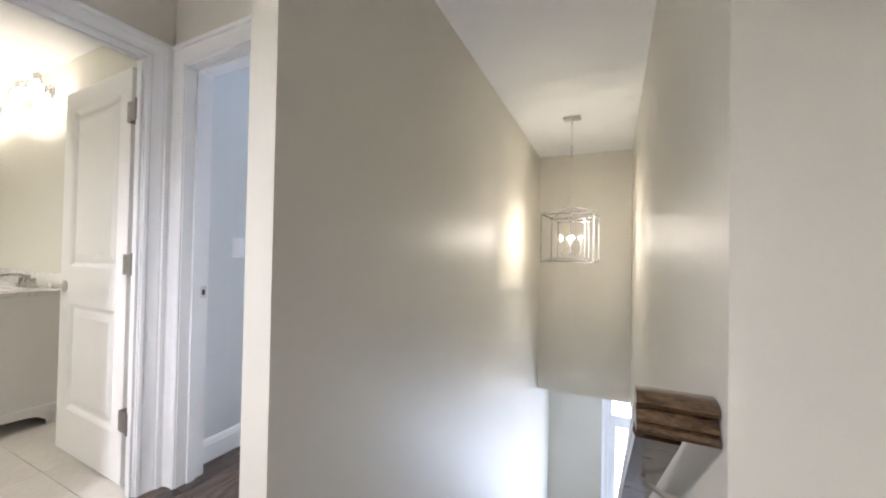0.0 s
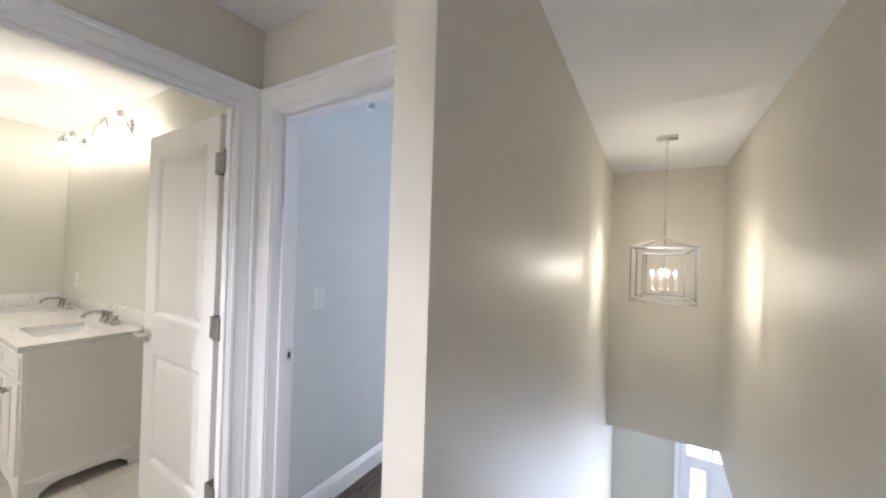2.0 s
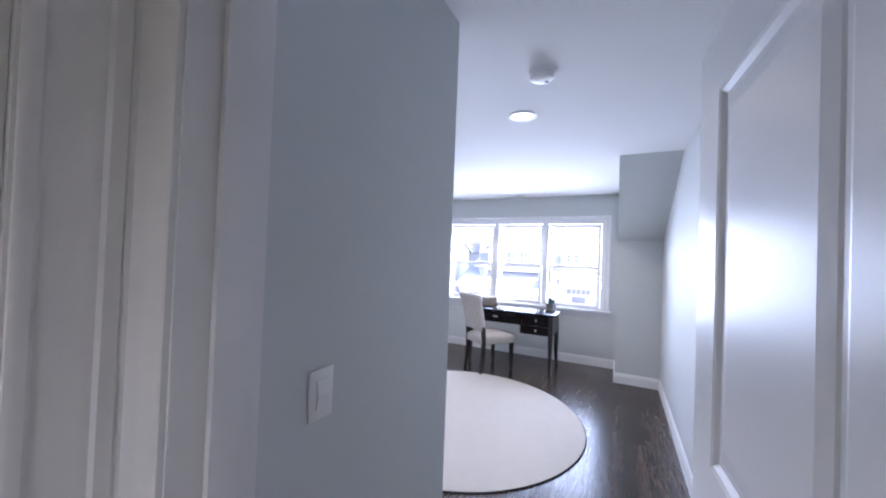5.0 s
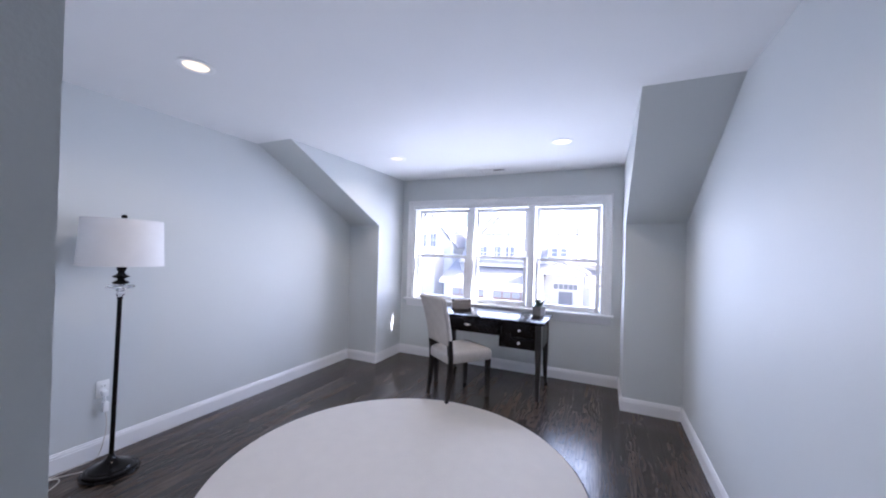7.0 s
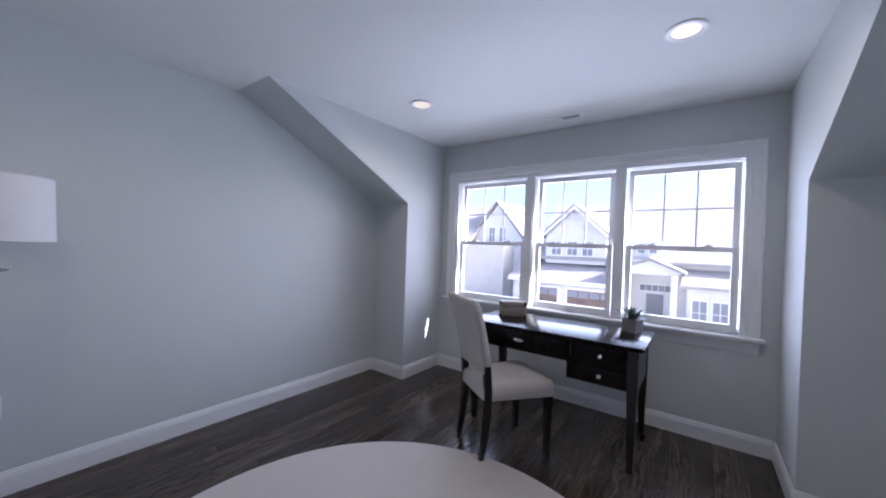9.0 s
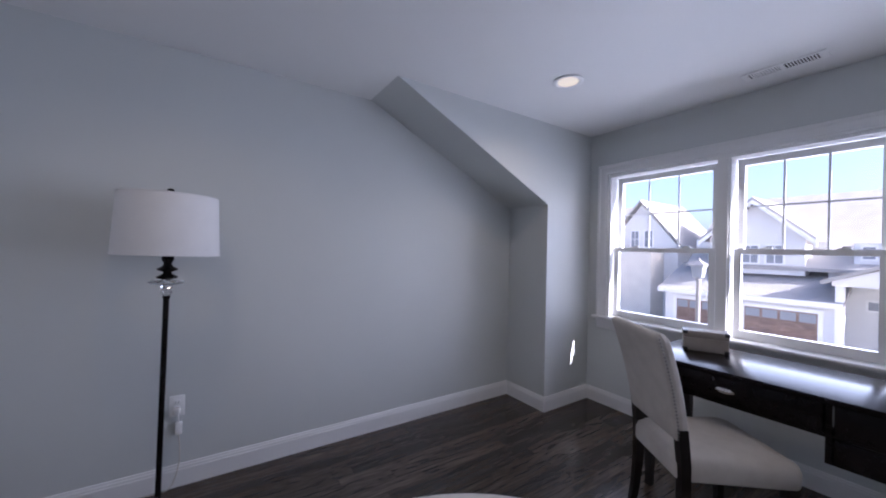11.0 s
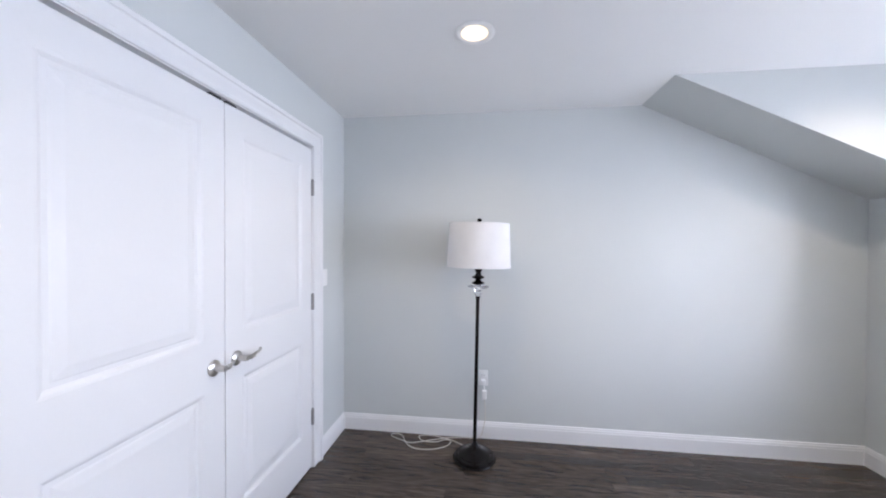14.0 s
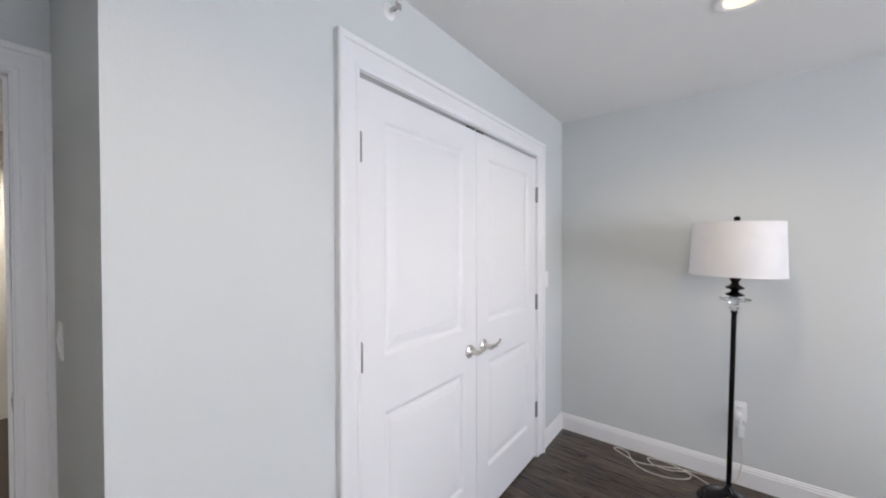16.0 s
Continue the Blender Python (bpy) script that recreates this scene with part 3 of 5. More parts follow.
for a, b in UNITS:
    for z0, z1, y, grille in ((WZ0 + 0.005, MEET + 0.018, 0.044, False), (MEET - 0.018, WZ1 - 0.028, 0.094, True)):
        sw, bw = 0.040, 0.050
        x0, x1 = a + 0.012, b - 0.012
        top, low = (0.045, 0.036) if grille else (0.036, 0.055)
        bm = boxes((x0, y, z0, x0 + sw, y + 0.034, z1), (x1 - sw, y, z0, x1, y + 0.034, z1), (x0 + sw, y, z0, x1 - sw, y + 0.034, z0 + low), (x0 + sw, y, z1 - top, x1 - sw, y + 0.034, z1))
        sash = part("sash", bm, M_TRIM, win)
        pane = part("pane", boxes((x0 + sw + 0.001, y + 0.015, z0 + low + 0.001, x1 - sw - 0.001, y + 0.019, z1 - top - 0.001)), M_PANE, sash, "clear window glass", smooth=None)
        pane.visible_shadow = False
        if grille:
            gx0, gx1, gz0, gz1 = x0 + sw, x1 - sw, z0 + low, z1 - top
            for k in (1, 2):
                x = gx0 + (gx1 - gx0) * k / 3
                part("grille_bar", boxes((x - 0.0058, y + 0.005, gz0, x + 0.0058, y + 0.013, gz1)), M_MUNTIN, sash, "grey grille bar")
            z = (gz0 + gz1) / 2
            part("grille_bar", boxes((gx0, y + 0.0045, z - 0.0058, gx1, y + 0.0135, z + 0.0058)), M_MUNTIN, sash, "grey grille bar")
        else:
            for k in (0.25, 0.75):
                x = x0 + (x1 - x0) * k
                bm = boxes((x - 0.028, y - 0.002, z1, x + 0.028, y + 0.024, z1 + 0.008), bevel=0.002)
                rod(bm, (x, y + 0.01, z1 + 0.006), (x, y + 0.01, z1 + 0.018), 0.011)
                box(bm, x - 0.006, y - 0.012, z1 + 0.012, x + 0.030, y + 0.006, z1 + 0.018)
                part("sash_lock", bm, M_PLASTIC, sash, "white sash lock")

# unseen overhang, added to keep the sun off the upper dormer cheek
setting("eave", boxes((XDL - 0.5, 7.665, 2.50, XDR + 0.5, 7.83, 2.68)), M_TRIM, "unseen white ledge added over the dormer window to block sun", "eave")

# ---- ceiling fittings ----


# also builds the three unseen fill lights added in the hall and bathroom
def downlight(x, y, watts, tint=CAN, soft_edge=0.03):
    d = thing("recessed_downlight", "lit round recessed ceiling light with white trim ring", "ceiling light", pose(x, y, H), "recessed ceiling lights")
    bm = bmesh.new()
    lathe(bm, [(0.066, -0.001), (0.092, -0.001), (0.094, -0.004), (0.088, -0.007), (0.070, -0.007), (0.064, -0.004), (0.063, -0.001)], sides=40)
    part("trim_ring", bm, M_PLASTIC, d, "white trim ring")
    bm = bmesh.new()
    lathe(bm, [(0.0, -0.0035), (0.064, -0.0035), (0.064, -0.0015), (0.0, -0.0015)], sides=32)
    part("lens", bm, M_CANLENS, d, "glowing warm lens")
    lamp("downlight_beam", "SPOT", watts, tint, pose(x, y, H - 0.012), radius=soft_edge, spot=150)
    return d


CANS = 2.6
for x, y in ((-2.93, 4.32), (-2.889, 6.38), (-4.593, 6.407), (-4.612, 4.35)):
    downlight(x, y, CANS)
# two unseen ceiling lights, added as fill for the hall walls and casings
HALL_FILL = 19
downlight(-2.45, 0.15, HALL_FILL, (1.0, 0.94, 0.87), 0.12)
downlight(0.5, 0.6, HALL_FILL * 0.13, (1.0, 0.92, 0.82), 0.12)
# unseen bathroom ceiling light, added to brighten the door and vanity
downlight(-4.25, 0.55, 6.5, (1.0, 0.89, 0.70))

sd = thing("smoke_detector", "round white smoke detector on the ceiling", "smoke detector", pose(-2.70, 3.80, H))
bm = bmesh.new()
lathe(bm, [(0.066, 0), (0.068, -0.010), (0.064, -0.013)], sides=36)
part("base", bm, M_PLASTIC, sd)
bm = bmesh.new()
lathe(bm, [(0.058, -0.012), (0.060, -0.030), (0.054, -0.040), (0.040, -0.046), (0.012, -0.048), (0.0, -0.048)], sides=36)
part("cover", bm, M_PLASTIC, sd)
part("test_button", lathe(bmesh.new(), [(0.010, -0.048), (0.010, -0.050), (0.0, -0.050)], (0.02, 0.015, 0), 16), M_POT, sd, "small grey test button")

vent = thing("ceiling_vent", "white slatted supply register in the ceiling", "air vent", pose(-3.77, 7.232, H, 0, 0, 0))
bm = bmesh.new()
for r in ((-0.178, -0.058, -0.006, 0.178, -0.038, -0.0005), (-0.178, 0.038, -0.006, 0.178, 0.058, -0.0005), (-0.178, -0.038, -0.006, -0.150, 0.038, -0.0005), (0.150, -0.038, -0.006, 0.178, 0.038, -0.0005), (-0.008, -0.038, -0.006, 0.008, 0.038, -0.0005)):
    box(bm, *r)
part("frame", bm, M_PLASTIC, vent)
# flat sheet with the duct's shade put into its colour, no real opening
part("recess_shade", boxes((-0.150, -0.038, -0.0018, 0.150, 0.038, -0.0006)), M_HOLESHADE, vent, "near-black sheet painted for the shade behind the slats")
for k in range(11):
    for x0 in (-0.148, 0.010):
        x = x0 + 0.006 + k * 0.0126
        a, b = (-0.0055, -0.0022) if x0 < 0 else (-0.0022, -0.0055)
        part("slat", prism(bmesh.new(), [(x, a), (x + 0.0075, b), (x + 0.0085, b), (x + 0.0010, a)], -0.037, 0.037, "y"), M_PLASTIC, vent, smooth=None)


def sprinkler(place):
    s = thing("sprinkler_head", "white sidewall fire sprinkler with round escutcheon", "sprinkler", place, "sprinkler heads")
    bm = bmesh.new()
    lathe(bm, [(0.030, 0), (0.030, 0.003), (0.024, 0.008), (0.014, 0.010)], sides=28)
    part("escutcheon", bm, M_PLASTIC, s)
    bm = bmesh.new()
    rod(bm, (0, 0, 0.008), (0, 0, 0.030), 0.009)
    rod(bm, (-0.010, 0, 0.028), (-0.006, 0, 0.050), 0.0025)
    rod(bm, (0.010, 0, 0.028), (0.006, 0, 0.050), 0.0025)
    box(bm, -0.014, -0.012, 0.050, 0.014, 0.012, 0.053)
    part("deflector", bm, M_CHROME, s, "bright metal deflector")


sprinkler(pose(-3.726, YC, 2.352, -90, 0, 0))
sprinkler(pose(XC, 2.95, 2.340, 0, 90, 0))


def wall_plate(place, kind, label):
    """A plate in the xz plane that faces -y."""
    p = thing("light_switch" if kind == "switch" else "wall_outlet", label, "light switch" if kind == "switch" else "outlet", place)
    part("plate", boxes((-0.036, -0.006, -0.058, 0.036, 0.0, 0.058), bevel=0.003), M_PLASTIC, p)
    if kind == "switch":
        part("rocker", prism(bmesh.new(), [(-0.006, -0.034), (-0.0085, -0.034), (-0.013, 0.0), (-0.0085, 0.034), (-0.006, 0.034)], -0.017, 0.017), M_PLASTIC, p, smooth=None)
    else:
        for z in (-0.020, 0.020):
            part("socket", boxes((-0.017, -0.0085, z - 0.014, 0.017, -0.006, z + 0.014), bevel=0.001), M_PLASTIC, p)
            # raised strips, dark colour in place of shade in cut slots
            part("slots", boxes((-0.008, -0.0092, z - 0.004, -0.006, -0.0085, z + 0.006), (0.006, -0.0092, z - 0.004, 0.008, -0.0085, z + 0.006)), M_HOLESHADE, p, "near-black strips painted for shade in the socket openings")
    return p


wall_plate(pose(XC, 2.618, 1.168, 0, 0, 90), "switch", "white rocker light switch by the bedroom door")
wall_plate(pose(-5.270, YC, 1.22, 0, 0, 180), "switch", "white rocker light switch beside the closet casing")
wall_plate(pose(XL, 4.388, 0.452, 0, 0, 90), "outlet", "white wall outlet with a plug behind the floor lamp")
wall_plate(pose(XR, 4.65, 0.36, 0, 0, -90), "outlet", "white wall outlet above the baseboard")
wall_plate(pose(-5.68, 2.34, 1.10, 0, 0, 0), "outlet", "white wall outlet over the vanity")

# ---- bedroom furniture ----
rug = thing("round_rug", "round ivory wool rug with a dark bound edge", "rug", pose(-3.70, 5.13, 0))
bm = bmesh.new()
lathe(bm, [(0.0, 0.0135), (0.4, 0.013), (0.8, 0.0135), (1.150, 0.0125), (1.160, 0.010), (1.162, 0.004), (1.150, 0.003), (0.0, 0.003)], sides=128)
part("rug_top", bm, M_RUG, rug)
bm = bmesh.new()
lathe(bm, [(1.148, 0.0005), (1.168, 0.0005), (1.172, 0.004), (1.168, 0.008), (1.1625, 0.009), (1.1625, 0.0028), (1.148, 0.0028)], sides=128)
part("binding", bm, M_BIND, rug, "dark bound edge")

lampx, lampy = -5.335, 4.349
fl = thing("floor_lamp", "dark bronze floor lamp with white drum shade and crystal ring", "floor lamp", pose(lampx, lampy - 0.016, 0.001, -1.0, 0, 0))
part("base", lathe(bmesh.new(), [(0.0, 0.0), (0.141, 0.0), (0.145, 0.006), (0.141, 0.013), (0.130, 0.015), (0.133, 0.024), (0.127, 0.030), (0.112, 0.032), (0.106, 0.039), (0.094, 0.042), (0.070, 0.054), (0.040, 0.070), (0.024, 0.088), (0.017, 0.105), (0.012, 0.115)], sides=48), M_BRONZE, fl)
part("pole", lathe(bmesh.new(), [(0.0125, 0.112), (0.0125, 1.085), (0.016, 1.090), (0.016, 1.098), (0.010, 1.102)], sides=20), M_BRONZE, fl)
part("crystal_stem", lathe(bmesh.new(), [(0.012, 1.101), (0.021, 1.110), (0.024, 1.120), (0.015, 1.131), (0.026, 1.142), (0.020, 1.150)], sides=9), M_CRYSTAL, fl, "faceted clear crystal stem", smooth=None)
part("crystal_ring", lathe(bmesh.new(), [(0.018, 1.150), (0.050, 1.156), (0.070, 1.164), (0.074, 1.170), (0.052, 1.178), (0.018, 1.180)], sides=14), M_CRYSTAL, fl, "faceted clear crystal dish", smooth=None)
part("finial_stem", lathe(bmesh.new(), [(0.016, 1.180), (0.040, 1.186), (0.044, 1.194), (0.020, 1.208), (0.016, 1.216), (0.040, 1.226), (0.044, 1.233), (0.022, 1.246), (0.016, 1.258), (0.026, 1.280), (0.022, 1.300), (0.010, 1.31)], sides=28), M_BRONZE, fl, "turned bronze neck")
bm = bmesh.new()
lathe(bm, [(0.214, 1.300), (0.200, 1.592), (0.197, 1.592), (0.211, 1.300)], sides=64)
bmesh.ops.delete(bm, geom=[f for f in bm.faces if len(f.verts) > 4], context="FACES")
part("shade", bm, M_SHADE, fl, "white linen drum shade")
for r, z in ((0.2135, 1.303), (0.2002, 1.589)):
    pts = [(r * math.cos(2 * math.pi * k / 48), r * math.sin(2 * math.pi * k / 48), z) for k in range(49)]
    part("rim_tape", tube(bmesh.new(), pts, 0.0028, 6), M_SHADE, fl)
bm = bmesh.new()
for k in range(3):
    a = 2 * math.pi * k / 3
    rod(bm, (0, 0, 1.580), (0.197 * math.cos(a), 0.197 * math.sin(a), 1.580), 0.0022, sides=6)
rod(bm, (0, 0, 1.30), (0, 0, 1.598), 0.005, sides=8)
part("harp", bm, M_BRONZE, fl)
part("finial", lathe(bmesh.new(), [(0.004, 1.598), (0.013, 1.604), (0.0165, 1.613), (0.013, 1.624), (0.0, 1.629)], sides=16), M_BRONZE, fl, "small bronze finial")

cord = thing("power_cord", "pale lamp cord lying in loose loops", "cord", pose(0, 0, 0))
loops = [(-5.475, 4.25), (-5.52, 4.16), (-5.565, 4.06), (-5.575, 3.97), (-5.545, 3.91), (-5.495, 3.95), (-5.49, 4.04), (-5.525, 4.12), (-5.50, 4.155), (-5.44, 4.12), (-5.385, 4.02), (-5.395, 3.90), (-5.455, 3.83), (-5.53, 3.79), (-5.565, 3.745), (-5.555, 3.70), (-5.52, 3.71), (-5.49, 3.78), (-5.46, 3.87), (-5.50, 4.00), (-5.555, 4.12), (-5.575, 4.25), (-5.582, 4.36)]


def smooth_path(points, steps=6):
    out = []
    p = [Vector(q) for q in points]
    for i in range(len(p) - 1):
        a, b, c, d = p[max(i - 1, 0)], p[i], p[i + 1], p[min(i + 2, len(p) - 1)]
        for k in range(steps):
            t = k / steps
            out.append(0.5 * ((2 * b) + (c - a) * t + (2 * a - 5 * b + 4 * c - d) * t * t + (3 * b - a - 3 * c + d) * t ** 3))
    return out + [p[-1]]


pts = [(lampx - 0.128, lampy - 0.05, 0.012)] + [(x, y, 0.0042 + 0.004 * (k % 3 == 1)) for k, (x, y) in enumerate(loops)] + [(-5.588, 4.40, 0.12), (-5.578, 4.405, 0.22), (-5.582, 4.398, 0.30)]
part("cable", tube(bmesh.new(), smooth_path(pts), 0.0027, 6), M_CORD, cord)
bm = boxes((-5.600, 4.382, 0.300, -5.570, 4.414, 0.365), bevel=0.004)
rod(bm, (-5.585, 4.398, 0.362), (-5.585, 4.392, 0.425), 0.004)
part("inline_switch", bm, M_PLASTIC, cord, "white inline plug block")
part("plug", boxes((XL + 0.009, 4.372, 0.412, XL + 0.040, 4.404, 0.446), bevel=0.006), M_PLASTIC, cord, "white plug in the outlet")

# writing desk
DX0, DX1, DY0, DY1, DT = -4.262, -3.037, 6.660, 7.225, 0.778
desk = thing("writing_desk", "espresso-stained writing desk with drawers and tapered legs", "desk", pose(0, 0, 0))
bm = boxes((DX0, DY0, DT - 0.022, DX1, DY1, DT), bevel=0.005)
part("desktop", bm, M_ESPRESSO, desk, "glossy espresso desktop")
part("moulding", boxes((DX0 + 0.014, DY0 + 0.014, DT - 0.030, DX1 - 0.014, DY1 - 0.014, DT - 0.0225), bevel=0.003), M_ESPRESSO, desk)
SX = -3.475                                      # where the drawer stack begins
for nm, r in zip(("side_panel", "side_panel", "back_panel", "divider", "front_rail", "bottom_panel", "front_rail", "bottom_panel"), ((DX0 + 0.055, DY0 + 0.040, 0.605, DX0 + 0.075, DY1 - 0.04, DT - 0.031), (DX1 - 0.055, DY0 + 0.06, 0.50, DX1 - 0.035, DY1 - 0.06, DT - 0.031), (DX0 + 0.075, DY1 - 0.055, 0.605, DX1 - 0.055, DY1 - 0.04, DT - 0.031), (SX - 0.02, DY0 + 0.045, 0.492, SX, DY1 - 0.056, DT - 0.031), (DX0 + 0.075, DY0 + 0.045, 0.600, SX - 0.02, DY0 + 0.065, 0.612), (SX, DY0 + 0.045, 0.492, DX1 - 0.055, DY1 - 0.056, 0.504), (SX, DY0 + 0.045, 0.606, DX1 - 0.055, DY0 + 0.09, 0.616), (DX0 + 0.075, DY0 + 0.066, 0.612, SX - 0.02, DY1 - 0.056, 0.620))):
    part(nm, boxes(r), M_ESPRESSO, desk)


def drawer(x0, x1, z0, z1, pull, label):
    d = part("drawer", boxes((x0, DY0 + 0.030, z0, x1, DY0 + 0.050, z1), bevel=0.003), M_ESPRESSO, desk)
    cx, cz = (x0 + x1) / 2, (z0 + z1) / 2
    bm = bmesh.new()
    if pull == "cup":
        for k in range(7):
            a = math.pi * k / 6
            rod(bm, (cx - 0.035 + 0.07 * k / 6, DY0 + 0.030, cz - 0.004), (cx - 0.035 + 0.07 * k / 6, DY0 + 0.030 - 0.022 * math.sin(a) - 0.003, cz + 0.010 - 0.004 * math.cos(a) ** 2), 0.0075, sides=8)
        lathe(bm, [(0.0, 0), (0.040, 0), (0.038, 0.006), (0.026, 0.014), (0.0, 0.018)], sides=24, m=Matrix.Translation((cx, DY0 + 0.030, cz)) @ Matrix.Rotation(math.pi / 2, 4, "X") @ Matrix.Diagonal((1, 0.42, 1, 1)))
    else:
        lathe(bm, [(0.008, 0), (0.006, 0.010), (0.013, 0.016), (0.015, 0.022), (0.010, 0.028), (0.0, 0.029)], sides=20, m=Matrix.Translation((cx, DY0 + 0.030, cz)) @ Matrix.Rotation(math.pi / 2, 4, "X"))
    part("drawer_pull", bm, M_NICKEL, d, label)


drawer(DX0 + 0.085, SX - 0.025, 0.615, DT - 0.034, "cup", "nickel cup pull")
drawer(SX + 0.008, DX1 - 0.062, 0.618, DT - 0.034, "knob", "nickel knob")
drawer(SX + 0.008, DX1 - 0.062, 0.505, 0.604, "knob", "nickel knob")


def desk_leg(x, y, dx, dy):
    bm = bmesh.new()
    rows = []
    for z, s, o in ((DT - 0.031, 0.030, 0.0), (0.52, 0.030, 0.0), (0.38, 0.026, 0.006), (0.20, 0.021, 0.008), (0.08, 0.018, 0.020), (0.0, 0.017, 0.038)):
        rows.append([bm.verts.new((x + dx * o + a * s, y + dy * o + b * s, z)) for a, b in ((-1, -1), (1, -1), (1, 1), (-1, 1))])
    for a, b in zip(rows, rows[1:]):
        for k in range(4):
            bm.faces.new((a[k], a[(k + 1) % 4], b[(k + 1) % 4], b[k]))
    bm.faces.new(rows[0])
    bm.faces.new(rows[-1])
    part("leg", bm, M_ESPRESSO_LEG, desk, smooth=50)


desk_leg(DX0 + 0.062, DY0 + 0.055, 0, 0)
desk_leg(DX1 - 0.062, DY0 + 0.055, 0, 0)
desk_leg(DX0 + 0.062, DY1 - 0.055, 0, 3.2)
desk_leg(DX1 - 0.062, DY1 - 0.055, 0, 3.2)

# keepsake box and potted agave on the desk
kb = thing("keepsake_box", "small taupe leather box with black metal corners on the desk", "box", pose(-4.055, 7.045, DT, 0, 0, 26) @ Matrix.Diagonal((1.04, 1.04, 0.88, 1)))
part("body", boxes((-0.105, -0.05, 0, 0.105, 0.05, 0.088), bevel=0.004), M_BOX, kb)
part("lid", boxes((-0.107, -0.052, 0.0895, 0.107, 0.052, 0.135), bevel=0.005), M_BOX, kb)
for sx in (-1, 1):
    for sy in (-1, 1):
        for z0, z1 in ((-0.0005, 0.022), (0.114, 0.1365)):
            part("corner", boxes((sx * 0.085, sy * 0.034, z0, sx * 0.1085, sy * 0.0535, z1), bevel=0.003), M_BLACK, kb, "black metal corner")

pot = thing("potted_agave", "green agave in a square grey zinc pot on the desk", "plant", pose(-3.170, 7.135, DT, 0, 0, -22) @ Matrix.Scale(0.80, 4))
bm = bmesh.new()
o, i2 = 0.062, 0.056
rows = []
for z, s in ((0, o * 0.97), (0.120, o), (0.120, i2), (0.108, i2)):
    rows.append([bm.verts.new((a * s, b * s, z)) for a, b in ((-1, -1), (1, -1), (1, 1), (-1, 1))])
for a, b in zip(rows, rows[1:]):
    for k in range(4):
        bm.faces.new((a[k], a[(k + 1) % 4], b[(k + 1) % 4], b[k]))
bm.faces.new(rows[0])
part("planter", bm, M_POT, pot, "square grey zinc planter", smooth=None)
part("soil", boxes((-0.0555, -0.0555, 0.098, 0.0555, 0.0555, 0.107)), M_SOIL, pot)
rnd = random.Random(4)
for ring, (count, length, rise) in enumerate(((9, 0.150, 20), (8, 0.150, 40), (6, 0.140, 60), (3, 0.125, 80))):
    for k in range(count):
        a = 2 * math.pi * (k + 0.37 * ring + rnd.uniform(-0.12, 0.12)) / count
        el, ln = math.radians(rise + rnd.uniform(-6, 6)), length * rnd.uniform(0.9, 1.1)
        bm = bmesh.new()
        rows = []
        for t, w, th in ((0.0, 0.012, 0.006), (0.2, 0.019, 0.007), (0.45, 0.020, 0.006), (0.7, 0.014, 0.004), (0.9, 0.006, 0.002), (1.0, 0.0006, 0.0006)):
            e2 = el - 0.45 * t + 0.25 * t * t
            r, z = ln * t * math.cos(e2) + 0.006, 0.110 + ln * t * math.sin(e2)
            c, s = math.cos(a), math.sin(a)
            rows.append([bm.verts.new((r * c - u * s, r * s + u * c, z + v)) for u, v in ((-w, 0.004), (0, -th * 0.4), (w, 0.004), (0, th * 0.5))])
        for p, q in zip(rows, rows[1:]):
            for m in range(4):
                bm.faces.new((p[m], p[(m + 1) % 4], q[(m + 1) % 4], q[m]))
        bm.faces.new(rows[0])
        bm.faces.new(rows[-1])
        part("leaf", bm, M_LEAF, pot, smooth=60)

# dining-style chair at the desk
chair = thing("upholstered_chair", "cream linen side chair with nailhead trim and dark legs", "chair", pose(-3.868, 6.540, 0, 0, 0, -35.0))


def soft(outline_rows, bm=None):
    """A loft through closed rows of points."""
    bm = bm or bmesh.new()
    rows = [[bm.verts.new(p) for p in r] for r in outline_rows]
    for a, b in zip(rows, rows[1:]):
        for k in range(len(a)):
            bm.faces.new((a[k], a[(k + 1) % len(a)], b[(k + 1) % len(a)], b[k]))
    bm.faces.new(rows[0][::-1])
    bm.faces.new(rows[-1])
    return bm


def rounded(w0, d0, d1, z, r=0.05, wb=None):
    """A rounded four-sided ring at height z; d0 back, d1 front; wb the half width at the back."""
    wb = wb or w0
    out = []
    for cx, cy, a0 in ((w0 - r, d1 - r, 0), (-w0 + r, d1 - r, 90), (-wb + r, d0 + r, 180), (wb - r, d0 + r, 270)):
        for k in range(5):
            a = math.radians(a0 + 22.5 * k)
            out.append((cx + r * math.cos(a), cy + r * math.sin(a), z))
    return out


part("seat", soft([rounded(0.222, -0.235, 0.255, 0.375, 0.03, 0.19), rounded(0.230, -0.24, 0.262, 0.385, 0.04, 0.197), rounded(0.234, -0.24, 0.266, 0.440, 0.045, 0.200), rounded(0.228, -0.235, 0.260, 0.468, 0.05, 0.195), rounded(0.205, -0.21, 0.235, 0.483, 0.06, 0.175), rounded(0.14, -0.14, 0.17, 0.492, 0.07, 0.12)]), M_LINEN, chair, "cream linen seat cushion", smooth=60)


def back_y(z):
    return -0.215 - 0.030 * max(0, (z - 0.45) / 0.5) - 0.085 * max(0, (z - 0.45) / 0.55) ** 2


rows = []
